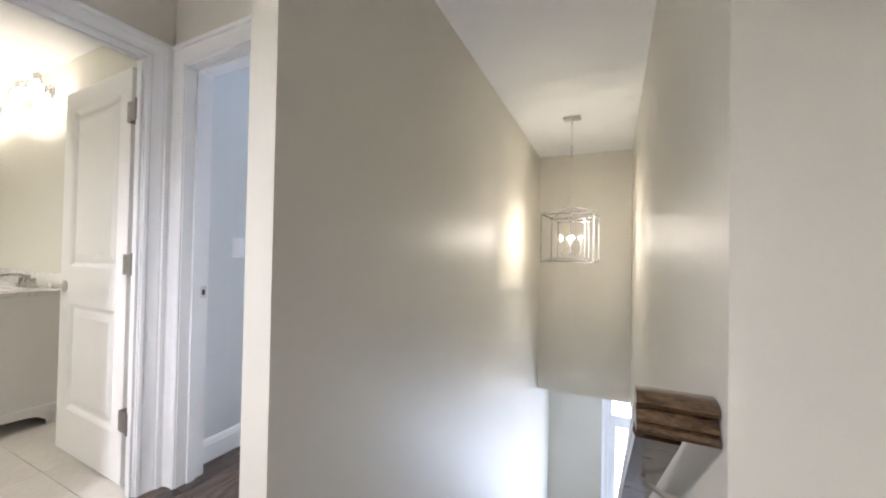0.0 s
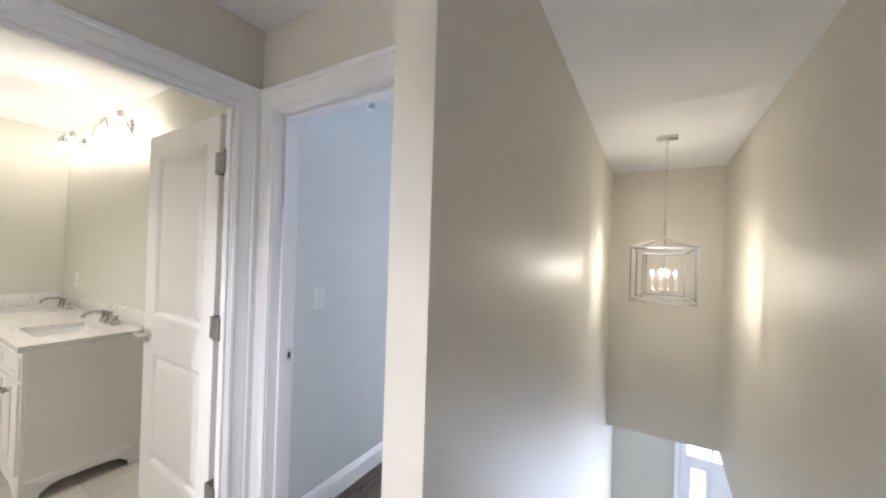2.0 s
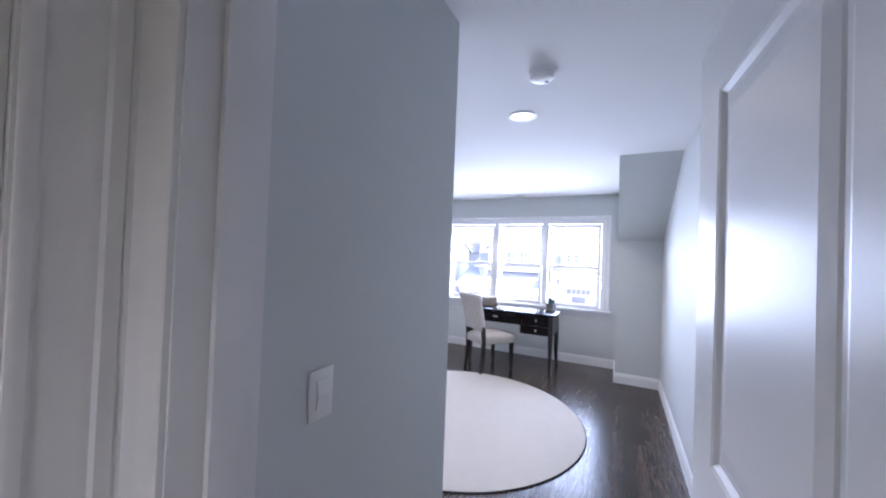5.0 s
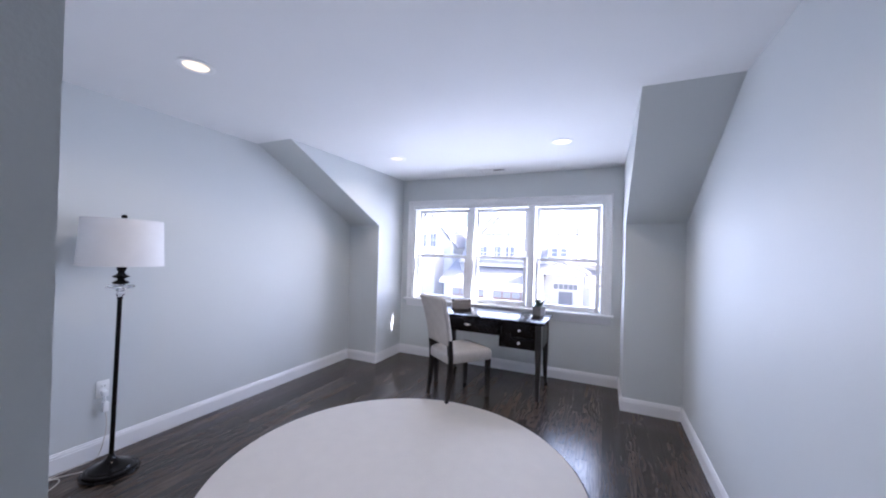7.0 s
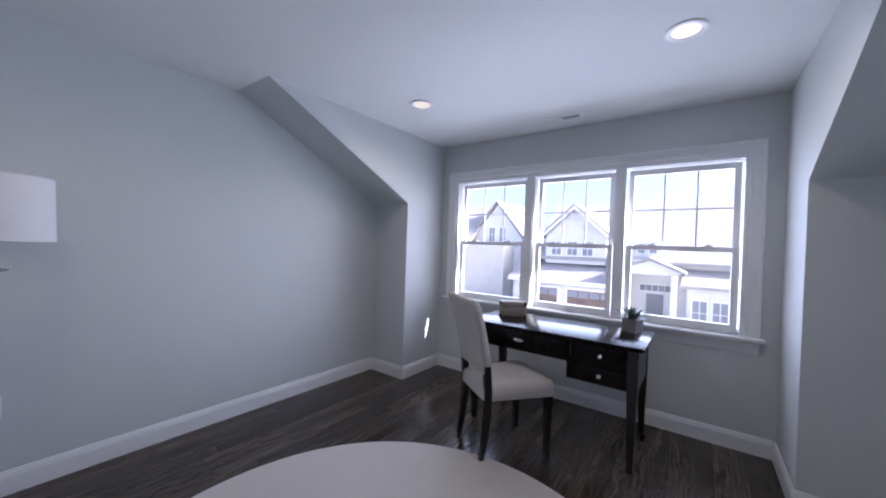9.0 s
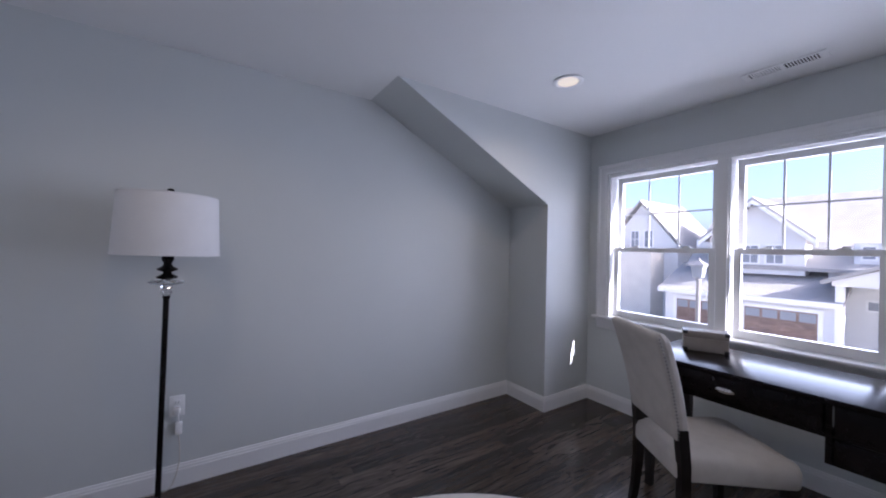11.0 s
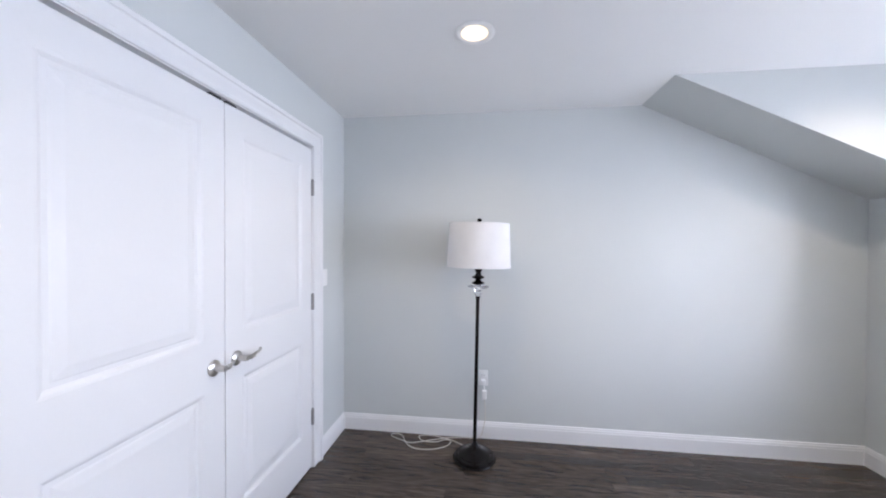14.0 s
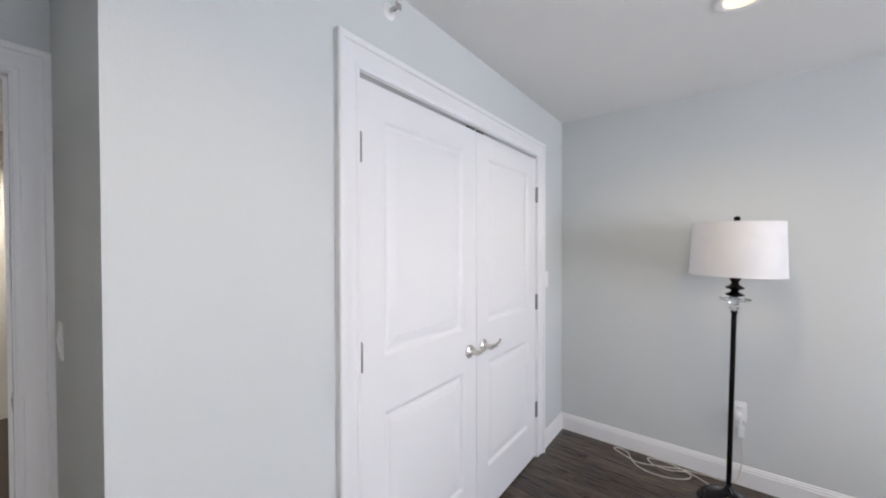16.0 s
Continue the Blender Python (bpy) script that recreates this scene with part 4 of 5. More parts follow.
for z in (0.545, 0.555, 0.65, 0.75, 0.85, 0.94, 0.985, 1.005, 1.012):
    half = 0.198 + 0.022 * (z - 0.55) / 0.45
    th = 0.032 if 0.55 <= z <= 0.99 else (0.024 if z < 1.006 else 0.010)
    if z > 1.0:
        half -= 0.012
    y = back_y(z)
    ring = []
    for cx, sy, a0 in ((half - 0.02, 1, 0), (-half + 0.02, 1, 90), (-half + 0.02, -1, 180), (half - 0.02, -1, 270)):
        for k in range(4):
            a = math.radians(a0 + 30 * k)
            ring.append((cx + 0.02 * math.cos(a), y + th * math.sin(a), z + (0.010 * (1 - (cx / half) ** 2) if z > 0.9 else 0) + (0.030 * (1 - abs(cx) / half) if z < 0.56 else 0)))
    rows.append(ring)
part("backrest", soft(rows), M_LINEN, chair, "cream linen back pad", smooth=60)
for s in (-1, 1):
    bm = bmesh.new()
    for k in range(29):
        z = 0.56 + k * 0.0155
        half = 0.198 + 0.022 * (z - 0.55) / 0.45
        bmesh.ops.create_icosphere(bm, subdivisions=1, radius=0.0056, matrix=Matrix.Translation((s * (half + 0.0005), back_y(z) - 0.020, z)))
    part("nailhead_trim", bm, M_HINGE, chair, "row of nickel nailheads")


def chair_leg(x, y, back):
    bm = bmesh.new()
    rows = []
    spec = ((0.60, 0.021, 0.0), (0.45, 0.021, 0.0), (0.30, 0.020, 0.002), (0.12, 0.017, -0.014), (0.0, 0.015, -0.034)) if back else ((0.380, 0.022, 0.0), (0.2, 0.019, 0.0), (0.0, 0.015, 0.002))
    for z, s, o in spec:
        yy = (back_y(z) + 0.0 if z > 0.45 else y) + o
        rows.append([bm.verts.new((x + a * s, yy + b * s, z)) for a, b in ((-1, -1), (1, -1), (1, 1), (-1, 1))])
    for a, b in zip(rows, rows[1:]):
        for k in range(4):
            bm.faces.new((a[k], a[(k + 1) % 4], b[(k + 1) % 4], b[k]))
    bm.faces.new(rows[0])
    bm.faces.new(rows[-1])
    part("leg", bm, M_ESPRESSO_LEG, chair, "dark espresso leg", smooth=40)


for x in (-0.183, 0.183):
    chair_leg(x, -0.215, True)
for x in (-0.200, 0.200):
    chair_leg(x, 0.222, False)

# ---- stairwell ----
PX, PY = -1.27, 4.69
pend = thing("lantern_pendant", "polished nickel open lantern pendant with lit candle bulbs", "pendant light", pose(PX, PY, 0, 0, 0, -4))
bm = boxes((-0.075, -0.045, H - 0.024, 0.075, 0.045, H - 0.001), bevel=0.003)
part("canopy", bm, M_NICKEL, pend, "rectangular nickel ceiling canopy")
bm = bmesh.new()
nlinks = 17
for k in range(nlinks):
    z = H - 0.032 - k * (H - 0.032 - 1.70) / (nlinks - 1)
    a = math.pi / 2 * (k % 2)
    pts = []
    for j in range(13):
        t = 2 * math.pi * j / 12
        u, v = 0.010 * math.cos(t), 0.027 * math.sin(t)
        pts.append((u * math.cos(a), u * math.sin(a), z + v))
    tube(bm, pts, 0.0022, 6)
part("chain", bm, M_NICKEL, pend, "nickel link chain")
bm = bmesh.new()
rod(bm, (0, 0, 1.63), (0, 0, 1.68), 0.010)
rod(bm, (0, 0, 1.60), (0, 0, 1.635), 0.016, 0.010)
part("stem", bm, M_NICKEL, pend)
S0, ZB, ZTOP = 0.219, 1.103, 1.525


def bar(bm, a, b, t=0.0065):
    a, b = Vector(a), Vector(b)
    d = (b - a).normalized()
    q = d.to_track_quat("Z", "Y").to_matrix().to_4x4()
    bmesh.ops.create_cube(bm, size=1.0, matrix=Matrix.Translation((a + b) / 2) @ q @ Matrix.Diagonal((2 * t, 2 * t, (b - a).length + 2 * t, 1)))
    return bm


def cage(s, z0, z1, t):
    bm = bmesh.new()
    c = [(-s, -s), (s, -s), (s, s), (-s, s)]
    for k in range(4):
        (x0, y0), (x1, y1) = c[k], c[(k + 1) % 4]
        bar(bm, (x0, y0, z0 + t), (x0, y0, z1 - t), t)
        for z in (z0, z1):
            bar(bm, (x0, y0, z), (x1, y1, z), t * 0.98)
    return bm


bm = cage(S0, ZB, ZTOP, 0.0062)
part("outer_frame", bm, M_CHROME, pend, "polished outer cage")
for sx in (-1, 1):
    for sy in (-1, 1):
        part("roof_bar", bar(bmesh.new(), (sx * S0, sy * S0, ZTOP + 0.006), (0, 0, 1.615), 0.005), M_CHROME, pend)
part("inner_frame", cage(0.140, 1.130, 1.480, 0.0045), M_CHROME, pend, "polished inner cage")
for sx in (-1, 1):
    for sy in (-1, 1):
        for za, zb in ((1.480, ZTOP), (1.130, ZB)):
            part("cage_tie", bar(bmesh.new(), (sx * 0.140, sy * 0.140, za), (sx * S0, sy * S0, zb), 0.004), M_CHROME, pend)
part("centre_rod", rod(bmesh.new(), (0, 0, 1.60), (0, 0, 1.16), 0.006), M_CHROME, pend)
for k in range(4):
    a = math.radians(18) + k * math.pi / 2
    x, y = 0.085 * math.cos(a), 0.085 * math.sin(a)
    part("candle_arm", tube(bmesh.new(), [(0, 0, 1.170), (x * 0.5, y * 0.5, 1.155), (x * 0.9, y * 0.9, 1.165), (x, y, 1.190)], 0.005, 8), M_CHROME, pend)
for k in range(4):
    a = math.radians(18) + k * math.pi / 2
    x, y = 0.085 * math.cos(a), 0.085 * math.sin(a)
    bm = bmesh.new()
    lathe(bm, [(0.014, 1.188), (0.016, 1.193), (0.0095, 1.197), (0.0090, 1.290), (0.007, 1.292)], (x, y, 0), 16)
    c = part("candle_sleeve", bm, M_NICKEL, pend, "slim metal candle sleeve")
    part("bulb", lathe(bmesh.new(), [(0.006, 1.290), (0.010, 1.304), (0.0115, 1.316), (0.010, 1.332), (0.005, 1.352), (0.0, 1.358)], (x, y, 0), 16), M_CLEAR, c, "clear flame-shaped bulb").visible_shadow = False
    part("filament", rod(bmesh.new(), (x, y, 1.302), (x, y, 1.338), 0.0035), M_BULB, c, "lit warm filament")
    lamp("pendant_bulb", "POINT", PEND, WARM, pose(PX + x, PY + y, 1.322), radius=0.005)

SLOPE = math.atan2(0.2, 0.25)
stairs = tagged(new("staircase"), "dark wood staircase with white risers going down", "stairs", kind="structure")
for k in range(15):
    y, z = YT + 0.25 * k, -0.2 * (k + 1)
    part("tread", boxes((XSL + 0.002, y, z - 0.03, -0.782, y + 0.275, z), bevel=0.004), M_TREAD, stairs, "dark oak tread")
    part("riser", boxes((XSL + 0.002, y, z + 0.0005, -0.782, y + 0.018, z + 0.1695)), M_TRIM, stairs, "white riser")
part("landing_nosing", boxes((XSL + 0.002, YT - 0.09, -0.028, -0.782, YT + 0.028, -0.0005), bevel=0.006), M_TREAD, stairs, "dark oak landing nosing")
HALF = [(0.0, 0.046), (0.020, 0.044), (0.033, 0.036), (0.037, 0.026), (0.032, 0.017), (0.019, 0.014), (0.018, 0.006), (0.024, -0.004), (0.031, -0.013), (0.031, -0.021), (0.026, -0.024), (0.038, -0.028), (0.042, -0.036), (0.038, -0.046)]
RAIL = HALF[::-1][:-1] + [(-x, z) for x, z in HALF]
RAIL = RAIL[::-1]
hr = thing("handrail", "stained wood handrail with moulded return on the stairwell wall", "handrail", pose(-0.872, 2.065, 0.862))
bm = prism(bmesh.new(), [(y, z * 0.80 - 0.008) for y, z in RAIL], -0.038, 0.094, "x")
part("return", bm, M_OAK_RAIL, hr, "brown stained return to the wall")
bm = prism(bmesh.new(), RAIL, 0.0, 3.9, "z")
m = Matrix(((1, 0, 0, 0), (0, math.sin(SLOPE), math.cos(SLOPE), 0.02), (0, math.cos(SLOPE), -math.sin(SLOPE), -0.030), (0, 0, 0, 1)))
part("rail", bm, M_OAK_RAIL, hr, at=m)
for d in (0.35, 1.9, 3.4):
    y, z = d * math.cos(SLOPE), -d * math.sin(SLOPE)
    bm = bmesh.new()
    tube(bm, [(0, y, z - 0.045), (0.0, y, z - 0.085), (0.05, y, z - 0.11), (0.110 + 0.012 * d / 1.5, y, z - 0.11)], 0.007, 8)
    rod(bm, (0.100 + 0.014 * d / 1.5, y, z - 0.11), (0.116 + 0.017 * d / 1.5, y, z - 0.11), 0.028)
    part("bracket", bm, M_NICKEL, hr, "nickel wall bracket")

# entrance below
M_DOORWHITE = material("entrance_white", (0.80, 0.81, 0.82), 0.35, bump=0)
ent = tagged(new("door_1"), "white entrance door with sidelights and a transom", "door", kind="structure")
yb, yf = 7.07, 7.17
TB, TT, DB = -1.175, -0.80, LOW
bm = boxes((EX0, 7.041, LOW, EX0 + 0.045, 7.20, -0.58), (EX1 - 0.045, 7.041, LOW, EX1, 7.20, -0.58), (EX0 + 0.046, 7.041, TT, EX1 - 0.046, 7.20, -0.58), (EX0 + 0.046, 7.05, TB - 0.05, EX1 - 0.046, 7.19, TB), (-0.62, 7.05, LOW, -0.57, 7.19, TB - 0.051), (0.37, 7.05, LOW, 0.42, 7.19, TB - 0.051), (-0.62, 7.06, TB + 0.001, -0.59, 7.18, TT - 0.001), (0.39, 7.06, TB + 0.001, 0.42, 7.18, TT - 0.001))
part("door_frame", bm, M_DOORWHITE, ent)
bm = casing(bmesh.new(), EX0, EX1, -0.60, LOW)
part("casing", bm, M_TRIM, ent, at=Matrix.Translation((0, 7.04, 0)))
for x0, x1 in ((EX0 + 0.046, -0.621), (0.421, EX1 - 0.046)):
    part("sidelight", boxes((x0, yb, LOW, x0 + 0.05, yb + 0.04, TB - 0.052), (x1 - 0.05, yb, LOW, x1, yb + 0.04, TB - 0.052), (x0 + 0.051, yb, TB - 0.17, x1 - 0.051, yb + 0.04, TB - 0.052), (x0 + 0.051, yb, LOW, x1 - 0.051, yb + 0.04, LOW + 0.7)), M_DOORWHITE, ent)
    part("pane", boxes((x0 + 0.051, yb + 0.015, LOW + 0.701, x1 - 0.051, yb + 0.02, TB - 0.171)), M_PANE, ent, "clear glass", smooth=None).visible_shadow = False
for x0, x1 in ((EX0 + 0.047, -0.621), (-0.589, 0.389), (0.421, EX1 - 0.047)):
    part("pane", boxes((x0, yb + 0.015, TB + 0.002, x1, yb + 0.02, TT - 0.002)), M_PANE, ent, "clear transom glass", smooth=None).visible_shadow = False
slab = part("door_slab", boxes((-0.568, yb, LOW + 0.01, 0.368, yb + 0.045, TB - 0.055), bevel=0.003), M_DOORWHITE, ent, "white panelled door")
for z0, z1 in ((LOW + 0.2, LOW + 0.85), (LOW + 1.05, TB - 0.2)):
    for x0, x1 in ((-0.46, -0.15), (-0.05, 0.26)):
        part("raised_panel", boxes((x0, yb - 0.008, z0, x1, yb - 0.0005, z1), bevel=0.003), M_DOORWHITE, slab)

# ---- bathroom ----
VX0, VX1, VY0, VY1, VT = -5.975, -4.205, 1.885, 2.428, 0.870
HX, HY = -0.06, -0.09
van = thing("vanity_cabinet", "white double vanity cabinet with shaped feet", "vanity", pose(HX, HY, 0))
CB = 0.835
bm = bmesh.new()
side = [(VY0 + 0.02, 0.0), (VY0 + 0.075, 0.0), (VY0 + 0.080, 0.03), (VY0 + 0.12, 0.062), (VY0 + 0.17, 0.072), (VY1 - 0.17, 0.072), (VY1 - 0.12, 0.062), (VY1 - 0.08, 0.03), (VY1 - 0.075, 0.0), (VY1, 0.0), (VY1, CB), (VY0 + 0.02, CB)]
prism(bm, side, VX1 - 0.02, VX1)
prism(bm, side, VX0, VX0 + 0.02)
box(bm, VX0, VY0 + 0.0015, 0.1285, VX1, VY0 + 0.0195, CB)
box(bm, VX0 + 0.0205, VY0 + 0.041, 0.10, VX1 - 0.0205, VY1, 0.13)
front = [(VX0 + 0.02, 0.0), (VX0 + 0.09, 0.0), (VX0 + 0.10, 0.03), (VX0 + 0.16, 0.066), (VX0 + 0.24, 0.075), (VX1 - 0.24, 0.075), (VX1 - 0.16, 0.066), (VX1 - 0.10, 0.03), (VX1 - 0.09, 0.0), (VX1 - 0.0, 0.0), (VX1 - 0.0, 0.128), (VX0 + 0.02, 0.128)]
prism(bm, front, VY0, VY0 + 0.0195, "y")
part("body", bm, M_CABINET, van, "white painted carcass with bracket feet", smooth=None)
part("base_moulding", boxes((VX1 + 0.001, VY0 + 0.02, 0.075, VX1 + 0.010, VY1, 0.13), bevel=0.003), M_CABINET, van)


def framed(name, x0, x1, z0, z1, knobs):
    bm = boxes((x0, VY0 - 0.002, z0, x1, VY0 + 0.012, z1))
    w = 0.045
    for r in ((x0, z0, x0 + w, z1), (x1 - w, z0, x1, z1), (x0 + w, z0, x1 - w, z0 + w * 0.8), (x0 + w, z1 - w * 0.8, x1 - w, z1)):
        box(bm, r[0], VY0 - 0.010, r[1], r[2], VY0 - 0.0025, r[3])
    f = part(name, bm, M_CABINET, van, smooth=None)
    for kx, kz in knobs:
        k = bmesh.new()
        lathe(k, [(0.007, 0), (0.005, 0.012), (0.011, 0.017), (0.013, 0.022), (0.009, 0.028), (0.0, 0.029)], sides=14, m=Matrix.Translation((kx, VY0 - 0.010, kz)) @ Matrix.Rotation(math.pi / 2, 4, "X"))
        part("knob", k, M_HINGE, f, "satin nickel knob")


for c in (-4.44, -5.38):
    framed("cabinet_door", c - 0.212, c - 0.002, 0.16, 0.66, [(c - 0.028, 0.59)])
    framed("cabinet_door", c + 0.002, c + 0.212, 0.16, 0.66, [(c + 0.028, 0.59)])
    framed("false_front", c - 0.212, c + 0.212, 0.68, 0.80, [])
for z0, z1 in ((0.16, 0.335), (0.345, 0.505), (0.515, 0.66)):
    framed("drawer", -5.150, -4.670, z0, z1, [(-4.89, (z0 + z1) / 2)])
framed("false_front", -5.150, -4.670, 0.68, 0.80, [])

ct = thing("countertop", "white veined marble countertop with two undermount sinks", "countertop", pose(HX, HY, 0))
SINKS = [(-4.79, -4.40), (-5.78, -5.39)]
SY0, SY1 = 1.965, 2.275
bm = bmesh.new()
xs = [VX0 - 0.002, SINKS[1][0], SINKS[1][1], SINKS[0][0], SINKS[0][1], VX1 + 0.022]
ys = [VY0 - 0.022, SY0, SY1, VY1]
grid = [[bm.verts.new((x, y, VT - 0.033)) for y in ys] for x in xs]
cells = [bm.faces.new((grid[i][j], grid[i + 1][j], grid[i + 1][j + 1], grid[i][j + 1])) for i in range(5) for j in range(3) if (i, j) not in ((1, 1), (3, 1))]
raised = bmesh.ops.extrude_face_region(bm, geom=cells)
bmesh.ops.translate(bm, verts=[v for v in raised["geom"] if isinstance(v, bmesh.types.BMVert)], vec=(0, 0, 0.033))
bmesh.ops.recalc_face_normals(bm, faces=bm.faces)
part("slab", bm, M_MARBLE, ct, smooth=None)
part("backsplash", boxes((VX0 + 0.019, VY1 - 0.020, VT + 0.0005, VX1 + 0.022, VY1 + 0.0005, VT + 0.105), bevel=0.002), M_MARBLE, ct)
part("side_splash", boxes((VX0 - 0.002, VY0 - 0.02, VT + 0.0005, VX0 + 0.018, VY1 + 0.0005, VT + 0.105), bevel=0.002), M_MARBLE, ct)
for x0, x1 in SINKS:
    bm = bmesh.new()
    rows = []
    for z, i in ((VT - 0.034, -0.006), (VT - 0.10, 0.004), (VT - 0.15, 0.02), (VT - 0.165, 0.05)):
        rows.append([bm.verts.new(p) for p in ((x0 + i, SY0 + i, z), (x1 - i, SY0 + i, z), (x1 - i, SY1 - i, z), (x0 + i, SY1 - i, z))])
    for a, b in zip(rows, rows[1:]):
        for k in range(4):
            bm.faces.new((a[k], a[(k + 1) % 4], b[(k + 1) % 4], b[k]))
    bm.faces.new(rows[-1])
    s = part("basin", bm, M_BASIN, ct, "white porcelain basin", smooth=50)
    part("drain", lathe(bmesh.new(), [(0.022, 0), (0.022, 0.003), (0.014, 0.004), (0.0, 0.003)], ((x0 + x1) / 2, (SY0 + SY1) / 2, VT - 0.1648), 20), M_CHROME, s, "chrome drain")


M_FAUCET = material("chrome_faucet", (0.52, 0.51, 0.50), 0.10, metal=1.0, var=0.03, bump=0)


def faucet(x):
    f = thing("faucet", "polished chrome widespread faucet with pyramid handles", "faucet", pose(x + HX, 2.345 + HY, VT), "vanity faucets")
    def pyramid(cx, s0, s1, h):
        return soft([[(cx + a * s, b * s, z) for a, b in ((-1, -1), (1, -1), (1, 1), (-1, 1))] for z, s in ((0, s0), (0.006, s0), (0.010, s0 * 0.85), (h * 0.7, s1), (h, s1 * 1.1))])
    bm = pyramid(0, 0.027, 0.013, 0.085)
    tube(bm, [(0, 0, 0.072), (0, -0.03, 0.088), (0, -0.075, 0.092), (0, -0.115, 0.086), (0, -0.135, 0.070), (0, -0.138, 0.058)], 0.0105, 10)
    part("spout", bm, M_FAUCET, f)
    for cx in (-0.10, 0.10):
        bm = pyramid(cx, 0.024, 0.011, 0.058)
        box(bm, cx - 0.030, -0.007, 0.058, cx + 0.030, 0.007, 0.068)
        part("handle", bm, M_FAUCET, f)


faucet(-4.575)
faucet(-5.565)


def bath_light(x):
    v = thing("vanity_light", "two-bulb chrome vanity light with clear glass shades", "wall light", pose(x + HX, 2.34, 2.27), "vanity lights")
    bm = bmesh.new()
    lathe(bm, [(0.060, 0), (0.060, 0.012), (0.045, 0.020), (0.012, 0.022)], sides=28, m=Matrix.Rotation(math.pi / 2, 4, "X"))
    part("backplate", bm, M_CHROME, v)
    bm = bmesh.new()
    rod(bm, (0, -0.02, 0), (0, -0.115, 0.055), 0.008)
    rod(bm, (-0.17, -0.115, 0.055), (0.17, -0.115, 0.055), 0.008)
    part("arm", bm, M_CHROME, v)
    for dx in (-0.15, 0.15):
        bm = bmesh.new()
        lathe(bm, [(0.010, 0.058), (0.022, 0.050), (0.022, 0.010), (0.026, 0.006), (0.010, 0.002)], (dx, -0.115, 0), 20)
        h = part("socket_cup", bm, M_CHROME, v)
        bm = bmesh.new()
        lathe(bm, [(0.026, 0.008), (0.044, -0.010), (0.055, -0.050), (0.058, -0.100), (0.056, -0.100), (0.053, -0.050), (0.042, -0.012), (0.024, 0.006)], (dx, -0.115, 0), 28)
        part("glass_shade", bm, M_CLEAR, h, "clear bell glass shade").visible_shadow = False
        part("bulb", lathe(bmesh.new(), [(0.010, 0.002), (0.014, -0.015), (0.028, -0.038), (0.030, -0.055), (0.022, -0.075), (0.0, -0.084)], (dx, -0.115, 0), 20), M_BULB, h, "lit round bulb")
        lamp("vanity_bulb", "POINT", BATHW * 0.035, (1.0, 0.88, 0.66), pose(x + HX + dx, 2.34 - 0.115, 2.27 - 0.046), radius=0.033)
    lamp("vanity_beam", "SPOT", BATHW, (1.0, 0.88, 0.66), look((x + HX, 2.34 - 0.115, 2.27 - 0.05), (x + HX + 0.3, 1.2, 1.85)), radius=0.034, spot=140).data.spot_blend = 1.0


bath_light(-4.56)
bath_light(-5.545)
fan = thing("exhaust_fan", "white slotted exhaust fan grille in the bathroom ceiling", "exhaust fan", pose(-5.04, 1.61, H))
part("grille", boxes((-0.14, -0.14, -0.014, 0.14, 0.14, -0.001), bevel=0.006), M_PLASTIC, fan)
# the grille is uncut: grey strips on it paint the shade of slots
for k in range(7):
    part("slot", boxes((-0.11, -0.1 + k * 0.033, -0.0155, 0.11, -0.092 + k * 0.033, -0.0135)), M_GROUT, fan, "grey strip painted for the shade of a slot")

# ---- outside ----
M_CLAP = material("white_clapboard", (0.72, 0.72, 0.71), 0.6, var=0.04, scale=0.6, fine=20)
M_TAN = material("tan_shingle", (0.70, 0.66, 0.59), 0.8, var=0.08, scale=1.5, fine=14)
M_ROOF = material("grey_shingles", (0.36, 0.35, 0.335), 0.9, var=0.12, scale=2, fine=12, bump=0.2)
M_GARAGE = wood("garage_wood", (0.13, 0.085, 0.065), (0.28, 0.19, 0.15), 0.5, stretch=(1, 8, 8), scale=1.2)
M_DKGLASS = material("dark_window", (0.26, 0.28, 0.31), 0.1, bump=0)
M_LAWN = material("winter_lawn", (0.46, 0.44, 0.38), 0.95, var=0.4, scale=0.5, fine=6, bump=0.3)
M_ROAD = material("asphalt", (0.13, 0.13, 0.135), 0.9, var=0.2, scale=0.5, fine=40, bump=0.2)
M_DRIVE = material("pale_concrete", (0.58, 0.57, 0.54), 0.85, var=0.12, scale=0.7, fine=30)
GZ = -3.85
setting("ground", boxes((-400, -300, GZ - 0.3, 400, 500, GZ)), M_LAWN, "pale winter lawn", "ground")
setting("road", boxes((-200, 15.5, GZ + 0.001, 200, 21.5, GZ + 0.02)), M_ROAD, "grey asphalt road", "road")
setting("pavement", boxes((-200, 21.5, GZ + 0.001, 200, 21.7, GZ + 0.14), (-15, 21.7, GZ + 0.001, -6.8, 29.9, GZ + 0.03)), M_DRIVE, "pale concrete kerb and driveway", "pavement")


def roof_slab(bm, ridge, eave, x0, x1, th=0.18):
    """One slope of a roof whose ridge and eave (y, z) run along x."""
    (yr, zr), (ye, ze) = ridge, eave
    return prism(bm, [(yr, zr), (ye, ze), (ye, ze - th), (yr, zr - th)], x0, x1)


def roof_gable(bm, xm, half, zr, ze, y0, y1, th=0.18):
    """Two slopes with the ridge along y."""
    for s in (-1, 1):
        prism(bm, [(xm, zr), (xm + s * half, ze), (xm + s * half, ze - th), (xm, zr - th)], y0, y1, "y")
    return bm


